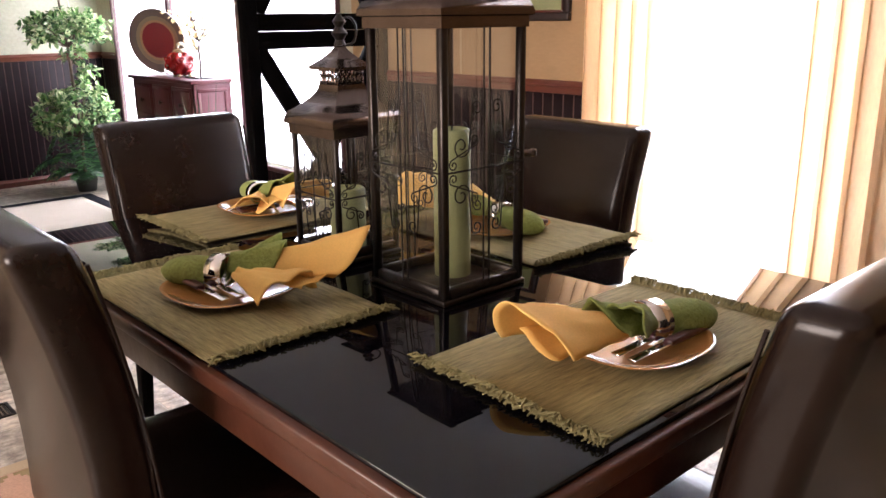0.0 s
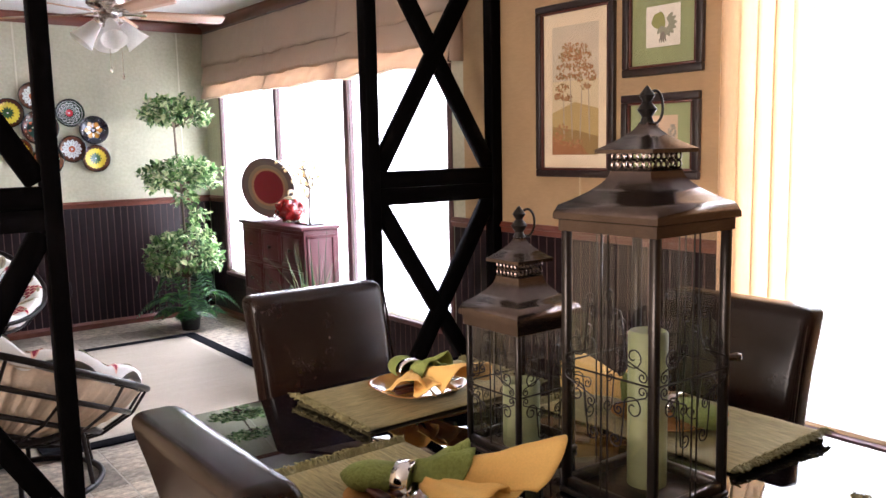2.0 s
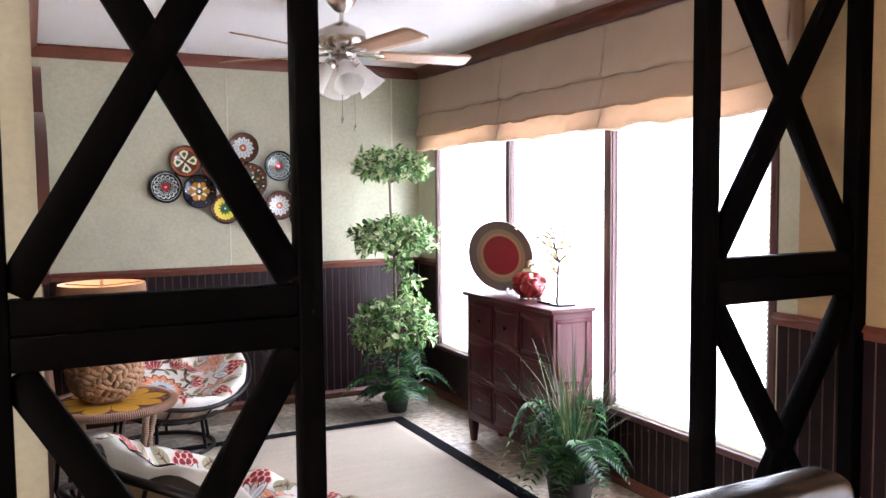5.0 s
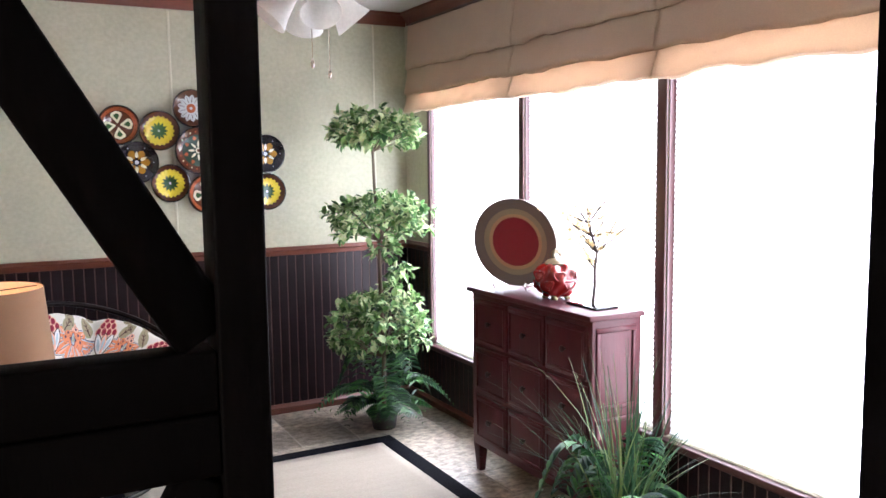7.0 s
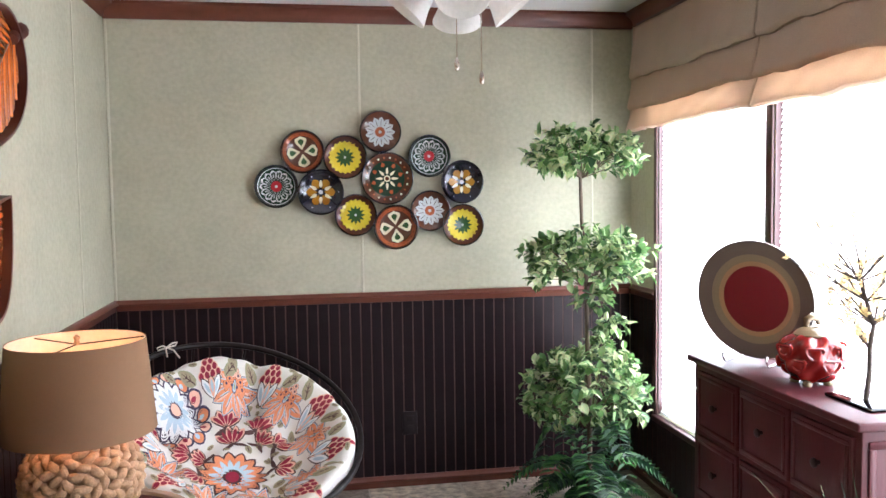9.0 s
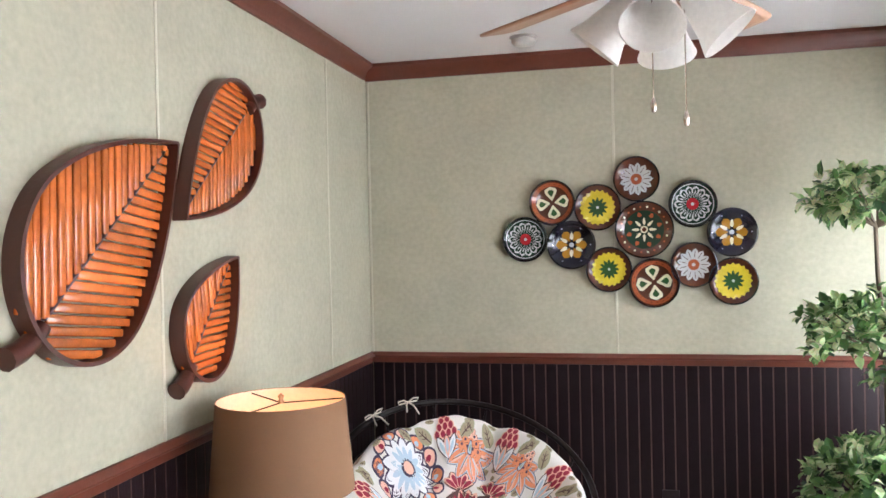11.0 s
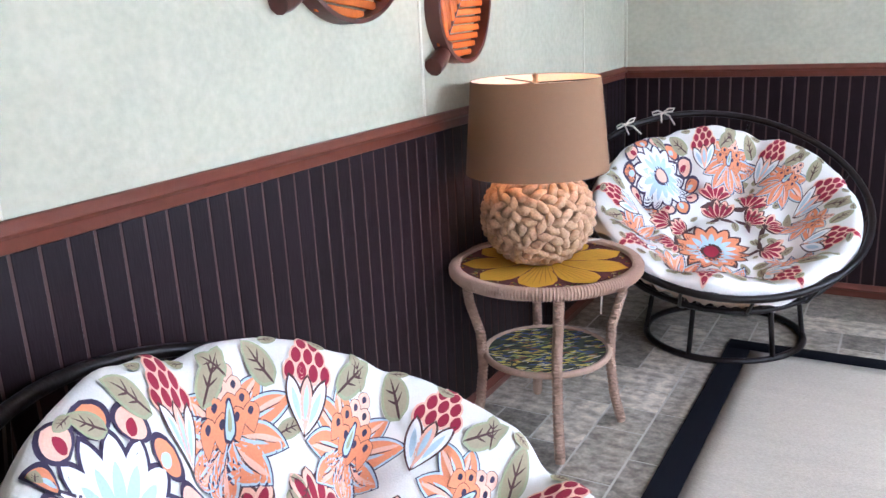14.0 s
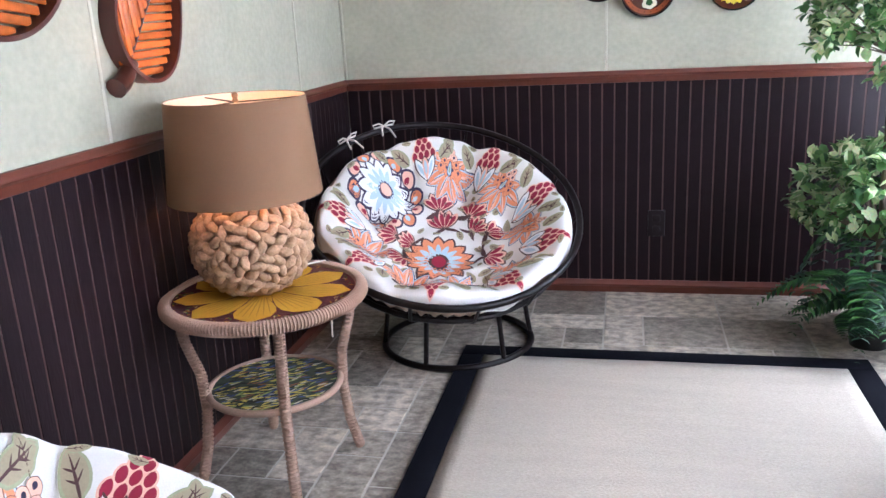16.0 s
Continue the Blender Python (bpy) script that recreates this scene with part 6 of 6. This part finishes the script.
def leaf_tray(y, z, ang, ln, wide, stem, label, pitch):
    """A leaf-shaped tray hung flat on the wall: base at (y, z), pointing to ang in the wall's plane."""
    t = thing("leaf_tray", Matrix.Translation((XL + 0.001, y, z)), label, "wall art", "bamboo leaf trays on the wall")
    face = Matrix.Rotation(math.pi / 2, 4, "Z") @ Matrix.Rotation(math.pi / 2, 4, "X") @ Matrix.Rotation(ang, 4, "Z")
    def half(s):
        """Half the blade's width: round at the stalk, straight to the point."""
        if s < 0.32:
            return wide * math.sqrt(max(0.0, 1 - ((0.32 - s) / 0.36) ** 2))
        return wide * max(0.0, 1 - ((s - 0.32) / 0.70) ** 1.7)
    ss = [-0.04 + 1.055 * (0.5 - 0.5 * math.cos(math.pi * i / 40)) for i in range(41)]
    out = [(ln * s, half(s)) for s in ss] + [(ln * s, -half(s)) for s in ss[-2:0:-1]]
    rim = bmesh.new()
    n = len(out)
    rings = []
    for k, (x, q) in enumerate(out):
        cx = ln * 0.45
        d = Vector((x - cx, q, 0))
        d.normalize()
        inn = Vector((x, q, 0)) - d * 0.011
        rings.append([rim.verts.new(v) for v in ((x, q, 0.0), (x, q, 0.045), (inn.x, inn.y, 0.045), (inn.x, inn.y, 0.0))])
    for k in range(n):
        ra, rb = rings[k], rings[(k + 1) % n]
        for i in range(4):
            rim.faces.new((ra[i], ra[(i + 1) % 4], rb[(i + 1) % 4], rb[i]))
    part("rim", rim, LEAFRIM, t, "dark red-brown curved rim", m=face, smooth=True)
    part("stem", tube([(0.012, 0, 0.022), (-0.03, 0, 0.022), (-stem * 0.7, stem * 0.12, 0.024), (-stem, stem * 0.28, 0.024)], lambda q: 0.020 + 0.006 * q, 10), LEAFRIM, t, m=face)
    # strips on either side of the midrib, at a slant to it
    for sg in (1, -1):
        slant = radians(48)
        dx, dy = math.cos(slant), sg * math.sin(slant)
        k = -int(1.3 * ln / pitch)
        while k * pitch < ln:
            x0 = k * pitch
            a0 = a1 = None
            for i in range(240):
                d = i * ln / 200
                x, q = x0 + dx * d, dy * d
                if abs(q) < half(x / ln) - 0.012:
                    a0 = d if a0 is None else a0
                    a1 = d
            if a0 is not None and a1 - a0 > 0.012:
                p0, p1 = Vector((x0 + dx * a0, dy * a0, 0.012)), Vector((x0 + dx * a1, dy * a1, 0.012))
                m = Matrix.Translation(p0) @ Matrix.Rotation(math.atan2(dy, dx), 4, "Z")
                hw = pitch * math.sin(slant) * 0.5 * 0.86
                b = box(0, (p1 - p0).length, -hw, hw, 0, 0.009, 0.004, None, 2)
                part("bamboo_strip", b, BAMBOO, t, m=face @ m @ Matrix.Translation((0, 0, 0.0015 * (k % 2))))
            k += 1
    part("midrib", box(0.03, ln - 0.03, -0.003, 0.003, 0.010, 0.022, 0.001, None, 1), LEAFRIM, t, m=face)
    part("backing", box(0.10 * ln, 0.52 * ln, 0.004, wide * 0.62, 0.002, 0.008), LEAFRIM, t, m=face)


leaf_tray(5.164, 1.324, math.atan2(0.440, 0.512), 0.675, 0.232, 0.105, "large leaf-shaped bamboo tray with a dark rim", 0.034)
leaf_tray(6.149, 1.936, math.atan2(-0.366, -0.429), 0.564, 0.178, 0.075, "medium leaf-shaped bamboo tray with a dark rim", 0.030)
leaf_tray(5.746, 1.153, math.atan2(0.302, 0.261), 0.399, 0.150, 0.085, "small leaf-shaped bamboo tray with a dark rim", 0.030)

# ---- table settings ----
MATC = mat("olive_woven_placemat", (0.28, 0.235, 0.105), 0.9, vary=0.40, scale=14, stretch=(1, 14, 1), grain=0.5, gscale=80, gstretch=(0.5, 6, 1), bump=0.8)
MATC2 = mat("olive_woven_placemat_cross", (0.28, 0.235, 0.105), 0.9, vary=0.40, scale=14, stretch=(14, 1, 1), grain=0.5, gscale=80, gstretch=(6, 0.5, 1), bump=0.8)
FRINGE = mat("straw_fringe", (0.21, 0.185, 0.08), 0.95, vary=0.3, scale=60, grain=0.3, gscale=200)
AMBERP = mat("amber_glazed_plate", (0.48, 0.235, 0.075), 0.22, vary=0.12, scale=15, coat=0.5)
YELLOW = mat("yellow_napkin_cloth", (0.90, 0.58, 0.17), 0.85, vary=0.06, grain=0.08, gscale=300, translucent=0.2)
GREENN = mat("green_napkin_cloth", (0.21, 0.25, 0.06), 0.9, vary=0.12, grain=0.3, gscale=190, bump=0.7)
SILVER = mat("polished_silver", (0.75, 0.72, 0.68), 0.12, 1.0, vary=0.05)
MAROON = mat("maroon_handle", (0.055, 0.014, 0.012), 0.3, vary=0.1)


def setting(m, seed, turn=0, near=-0.035):
    """A place mat with a plate, cutlery and a ringed pair of napkins on it; +y points to the middle of the table."""
    rnd = random.Random(seed)
    mt = thing("placemat", m @ Matrix.Translation((0, 0, 0.0005)), "olive woven placemat with a shaggy fringe on two ends", "placemat", "placemats on the dining table")
    w, d = 0.250, 0.158
    part("weave", sheet(lambda u, v: Vector((w * (2 * u - 1), d * (2 * v - 1), 0.003 + 0.001 * wobble(u * 7, v * 7, seed))), 30, 20), MATC if abs(m.to_euler().z) % math.pi < 0.5 or abs(abs(m.to_euler().z) - math.pi) < 0.5 else MATC2, mt, thick=0.003)
    for sg in (-1, 1):
        f = bmesh.new()
        for i in range(150):
            y = d * (2 * i / 149 - 1)
            for _ in range(2):
                e = rnd.uniform(0.012, 0.026)
                p0 = Vector((sg * (w - 0.006), y, 0.004))
                p1 = p0 + Vector((sg * e * 0.5, rnd.uniform(-0.008, 0.008), rnd.uniform(0.003, 0.012)))
                p2 = p0 + Vector((sg * e, rnd.uniform(-0.014, 0.014), rnd.uniform(0.0015, 0.010)))
                tube([p0, p1, p2], lambda t: 0.0022 - 0.001 * t, 4, bm=f)
        tagged(part("fringe", f, FRINGE, mt, "shaggy straw fringe"), kind="stuff")
    z = 0.0062
    pm = m @ Matrix.Translation((0, 0.01, z))
    pl = thing("dinner_plate", pm, "squarish amber glazed plate on a placemat", "plate", "amber plates on the dining table")

    def plate(u, v):
        a = 2 * math.pi * u
        c, s = math.cos(a), math.sin(a)
        sq = 1 / (abs(c) ** 2.7 + abs(s) ** 2.7) ** (1 / 2.7)
        prof = ((0.0, 0.003), (0.072, 0.003), (0.090, 0.008), (0.108, 0.016), (0.111, 0.0155), (0.107, 0.012), (0.086, 0.0035), (0.068, 0.0), (0.0, 0.0))
        k = v * (len(prof) - 1)
        i = min(int(k), len(prof) - 2)
        r = prof[i][0] + (prof[i + 1][0] - prof[i][0]) * (k - i)
        zz = prof[i][1] + (prof[i + 1][1] - prof[i][1]) * (k - i)
        return Vector((r * sq * c, r * sq * s, zz))
    part("dish", sheet(plate, 48, 24, wrap=True), AMBERP, pl)
    cu = thing("cutlery", pm @ pose(0.0, near, 0.0225, 0, 0, 0), "maroon-handled knife and fork laid across the plate", "cutlery", "cutlery on the plates")
    for k, (yy, ln) in enumerate(((-0.02, 0.10), (0.006, 0.095))):
        part("handle", box(-ln, 0.0, yy - 0.008, yy + 0.008, -0.005, 0.004, 0.003), MAROON, cu, "maroon handle")
        part("blade" if k == 0 else "tines", box(0.001, 0.085, yy - 0.007, yy + 0.007, -0.0035, 0.0, 0.001), SILVER, cu, "steel end")
    nk = thing("napkin", pm @ pose(0.0, 0.01, 0.036, 0, 0, turn) @ Matrix.Scale(1.02, 4), "yellow and green napkins drawn through a silver ring", "napkin", "napkins on the plates")

    part("green_roll", sheet(lambda u, v: Vector((-0.035 - 0.112 * v, (0.026 + 0.010 * math.sin(math.pi * min(1, v * 1.1))) * (1 - v ** 7) * math.cos(2 * math.pi * u), -0.008 * v + (0.021 + 0.004 * math.sin(math.pi * v)) * (1 - v ** 7) * math.sin(2 * math.pi * u))), 28, 14, wrap=True), GREENN, nk, "green textured cloth roll")
    part("napkin_ring", sheet(lambda u, v: Vector((-0.040 + 0.030 * v, 0.034 * math.cos(2 * math.pi * u), 0.027 * math.sin(2 * math.pi * u) + 0.001)), 30, 2, wrap=True), SILVER, nk, "polished silver napkin ring", thick=0.002)
    def scoop(x0, ln, w0, w1, h0, h1, side, drop, ph, turn):
        """A soft open fold of cloth that flares away from the ring."""
        ct, sn = math.cos(turn), math.sin(turn)

        def f(u, v):
            q = 2 * u - 1
            w = w0 + (w1 - w0) * v ** 0.9
            x = ln * v * (1 - 0.16 * q * q * v + 0.04 * math.sin(3 * q + ph))
            y = w * math.sin(1.25 * q) + 0.010 * v * wobble(2 * q, 2 * v, ph)
            z = (h0 + (h1 - h0) * v) * math.cos(1.5 * q) + 0.007 * v * math.sin(5 * q + ph) + 0.006 * wobble(3 * q, 4 * v, ph + 3) - drop * v
            return Vector((x0 + ct * x - sn * y, side + sn * x + ct * y, z))
        return f
    part("green_fold", sheet(scoop(-0.012, 0.095, 0.022, 0.045, 0.026, 0.046, 0.010, 0.0, 0.7 + seed, 0.15), 22, 12), GREENN, nk, "green textured cloth fold", thick=0.003)
    part("green_fold", sheet(scoop(-0.010, 0.085, 0.018, 0.036, 0.020, 0.046, 0.012, -0.012, 2.7 + seed, 0.5), 20, 12), GREENN, nk, "green textured cloth fold", thick=0.003)
    part("yellow_fold", sheet(scoop(0.020, 0.205, 0.020, 0.070, 0.020, 0.062, 0.014, -0.012, 1.3 + seed, 0.20), 26, 16), YELLOW, nk, "yellow cloth fold", thick=0.002)
    part("yellow_fold", sheet(scoop(0.016, 0.140, 0.018, 0.064, 0.012, 0.040, -0.012, 0.014, 3.9 + seed, -0.42), 26, 14), YELLOW, nk, "yellow cloth fold", thick=0.002)
    part("yellow_fold", sheet(scoop(0.028, 0.150, 0.016, 0.056, 0.008, 0.024, 0.004, 0.008, 5.1 + seed, -0.08), 22, 12), YELLOW, nk, "yellow cloth fold", thick=0.002)


ZT = TZ
setting(pose(1.020, 1.975, ZT, 0, 0, -90), 1, 32)
setting(pose(1.330, 1.372, ZT, 0, 0, 180), 2, -18, 0.058)
setting(pose(1.405, 2.480, ZT, 0, 0, 0), 3, -105)
setting(pose(1.690, 1.965, ZT, 0, 0, 90), 4)

# ---- dining rug and floor register ----
KILIM = {k: dye("kilim_" + k, c, 0.95) for k, c in dict(rose=(0.30, 0.17, 0.11), olive=(0.27, 0.20, 0.09), maroon=(0.07, 0.028, 0.03), sand=(0.42, 0.32, 0.20), rust=(0.25, 0.10, 0.05)).items()}
dr = thing("dining_rug", Matrix.Translation((0.62, 0.78, 0)), "rose-brown woven dining rug with a stepped olive border", "rug")
DW, DL = 1.50, 2.30
part("weave", sheet(lambda u, v: Vector((DW * u, DL * v, 0.004)), 8, 12), mat("rose_brown_rug", (0.46, 0.27, 0.175), 0.95, vary=0.15, scale=5, grain=0.25, gscale=220, bump=0.5), dr, thick=0.006)
a = Print(lambda x, y, k: Vector((x, y, 0.0072 + k)), KILIM, 0.0002)
a.poly(rect(0, DW, 0, 0.05), "sand", 0)
a.poly(rect(0, DW, DL - 0.05, DL), "sand", 0)
for e in (0, 1):
    for i in range(13):
        for s in range(3):
            w0 = 0.05 - 0.014 * s
            cx = 0.06 + i * 0.115
            y0 = 0.055 + 0.016 * s
            y0, y1 = (y0, y0 + 0.016) if not e else (DL - y0 - 0.016, DL - y0)
            a.poly(rect(cx - w0, cx + w0, y0, y1), "olive", 1)
    for i in range(7):
        cx = 0.12 + i * 0.21
        y0 = 0.16 if not e else DL - 0.22
        a.poly(rect(cx - 0.06, cx + 0.06, y0, y0 + 0.06), "maroon", 1)
for i in range(5):
    for j in range(7):
        a.poly([(0.18 + i * 0.285 + 0.09 * math.cos(q), 0.40 + j * 0.25 + 0.08 * math.sin(q)) for q in (0, math.pi / 2, math.pi, 3 * math.pi / 2)], "rust" if (i + j) % 2 else "olive", 1)
tagged(a.finish("woven_pattern", dr), kind="stuff")
rg = thing("floor_register", Matrix.Translation((0.84, 3.47, 0.0)), "black metal floor register set among the tiles", "vent")
fr = bmesh.new()
for q in ((-0.14, 0.14, -0.055, -0.045), (-0.14, 0.14, 0.045, 0.055), (-0.14, -0.13, -0.045, 0.045), (0.13, 0.14, -0.045, 0.045)):
    box(q[0], q[1], q[2], q[3], 0.0, 0.005, 0, fr)
part("frame", fr, IRON, rg)
for i in range(20):
    part("slat", box(-0.126 + i * 0.013, -0.120 + i * 0.013, -0.045, 0.045, 0.0005, 0.004), IRON, rg)

# ---- small fittings ----
OUTLET = mat("brown_outlet_cover", (0.017, 0.0115, 0.0125), 0.45, vary=0.1, spec=0.2)


def outlet(m):
    o = thing("wall_outlet", m, "dark brown wall outlet cover on the wainscot", "outlet")
    part("cover", box(-0.036, 0.036, -0.008, 0.0, -0.058, 0.058, 0.003), OUTLET, o)
    for z in (-0.024, 0.024):
        part("socket", box(-0.016, 0.016, -0.0105, -0.0082, z - 0.014, z + 0.014, 0.001), OUTLET, o)


outlet(Matrix.Translation((1.712, YF - 0.012, 0.321)))
outlet(Matrix.Translation((XE - 0.012, 4.055, 0.31)) @ Matrix.Rotation(-math.pi / 2, 4, "Z"))
SEAM = mat("wallpaper_batten", (0.60, 0.58, 0.46), 0.7, vary=0.05)


def batten(name, m):
    return tagged(part(name, box(-0.006, 0.006, -0.003, 0.0, RAIL_TOP, CEIL - 0.076, 0.001, None, 1), SEAM, None, m=m), "thin pale batten over a wallpaper seam", "trim", kind="structure")


for x in (1.495, 2.66):
    batten("trim", Matrix.Translation((x, YF, 0)))
batten("trim", Matrix.Translation((XL + 0.010, YF - 0.006, 0)))
for y in (4.42, 5.655, 6.90):
    batten("trim", Matrix.Translation((XL, y, 0)) @ Matrix.Rotation(math.pi / 2, 4, "Z"))
SEAM2 = mat("tan_wallpaper_batten", (0.50, 0.38, 0.22), 0.7, vary=0.05)
tagged(part("trim", box(XE - 0.002, XE, 3.322, 3.330, RAIL_TOP, CEIL - 0.076), SEAM2), "thin tan batten over a wallpaper seam", "trim", kind="structure")

# ---- wainscot boards ----


def wainscot(name, along, at, a, b, inward, z1, label):
    """Dark boards with narrow paler grooves between them, on a backing."""
    if along == "x":
        q = (a, b, min(at, at + inward * 0.0076), max(at, at + inward * 0.0076))
    else:
        q = (min(at, at + inward * 0.0076), max(at, at + inward * 0.0076), a, b)
    back = tagged(part(name, box(*q, 0.055, z1), STRIPE, None, "", False), label, "wainscot", kind="structure")
    pitch, n = 0.0508, int((b - a) / 0.0508)
    bw = 0.0448
    me = mesh_of("board", box(-bw / 2, bw / 2, -0.0095, -0.0078, 0.058, z1, 0.0008, None, 1), PANEL, False)
    for i in range(n):
        o = new("board", me)
        o.parent = back
        c = a + (i + 0.5) * (b - a) / n
        if along == "x":
            o.matrix_basis = Matrix.Translation((c, at, 0)) if inward < 0 else Matrix.Translation((c, at, 0)) @ Matrix.Rotation(math.pi, 4, "Z")
        else:
            o.matrix_basis = Matrix.Translation((at, c, 0)) @ Matrix.Rotation(inward * math.pi / 2, 4, "Z")


WL = "dark brown beadboard wainscot with pale grooves"
wainscot("wainscot", "x", YF, XL + 0.01, XE - 0.01, -1, RAIL_LOW, WL)
wainscot("wainscot", "y", XL, YP + 0.08, YF - 0.01, 1, RAIL_LOW, WL)
wainscot("wainscot", "y", XE, WINDOWS[0][0] - 0.04, WINDOWS[2][1] + 0.04, -1, SILL - 0.032, WL)
wainscot("wainscot", "y", XE, WINDOWS[2][1] + 0.045, YF - 0.01, -1, RAIL_LOW, WL)
wainscot("wainscot", "y", XE, DWIN[1] + 0.05, WINDOWS[0][0] - 0.045, -1, RAIL_LOW, WL)
wainscot("wainscot", "y", XE, YS, DWIN[0] - 0.05, -1, RAIL_LOW, WL)
wainscot("wainscot", "y", XE, DWIN[0] - 0.045, DWIN[1] + 0.045, -1, SILL - 0.032, WL)

# ---- floor tiles ----
U = 0.152
rnd = random.Random(4)
cells = {}
nx, ny = int((XE - XW) / U), int((YF - YS) / U)
pieces = []
for j in range(ny):
    for i in range(nx):
        if (i, j) in cells:
            continue
        for a, b in rnd.sample(((2, 2), (2, 2), (3, 2), (2, 1), (1, 2), (1, 1)), 6):
            span = [(i + p, j + q) for p in range(a) for q in range(b)]
            if all(c not in cells and c[0] < nx and c[1] < ny for c in span):
                for c in span:
                    cells[c] = 1
                pieces.append((i, j, a, b))
                break
shapes = {}
far = bmesh.new()
count = 0
for i, j, a, b in pieces:
    x, y = XE - (i + a / 2) * U, YF - (j + b / 2) * U
    near = (x > 0.2 and y > 3.9) or (-0.9 < x < 1.2 and 1.6 < y <= 3.9)
    if near and count < 300:
        if (a, b) not in shapes:
            shapes[a, b] = mesh_of("tile", box(-a * U / 2 + 0.0035, a * U / 2 - 0.0035, -b * U / 2 + 0.0035, b * U / 2 - 0.0035, -0.0045, 0.0, 0.0012, None, 1), TILE, False)
        o = new("tile", shapes[a, b])
        o.parent, o.location = floor, (x, y, -0.0008 * rnd.random())
        count += 1
    else:
        box(x - a * U / 2 + 0.002, x + a * U / 2 - 0.002, y - b * U / 2 + 0.002, y + b * U / 2 - 0.002, -0.0045, -0.0004, 0, far)
tagged(part("tiles_beyond", far, TILE, floor, "", False), kind="stuff")
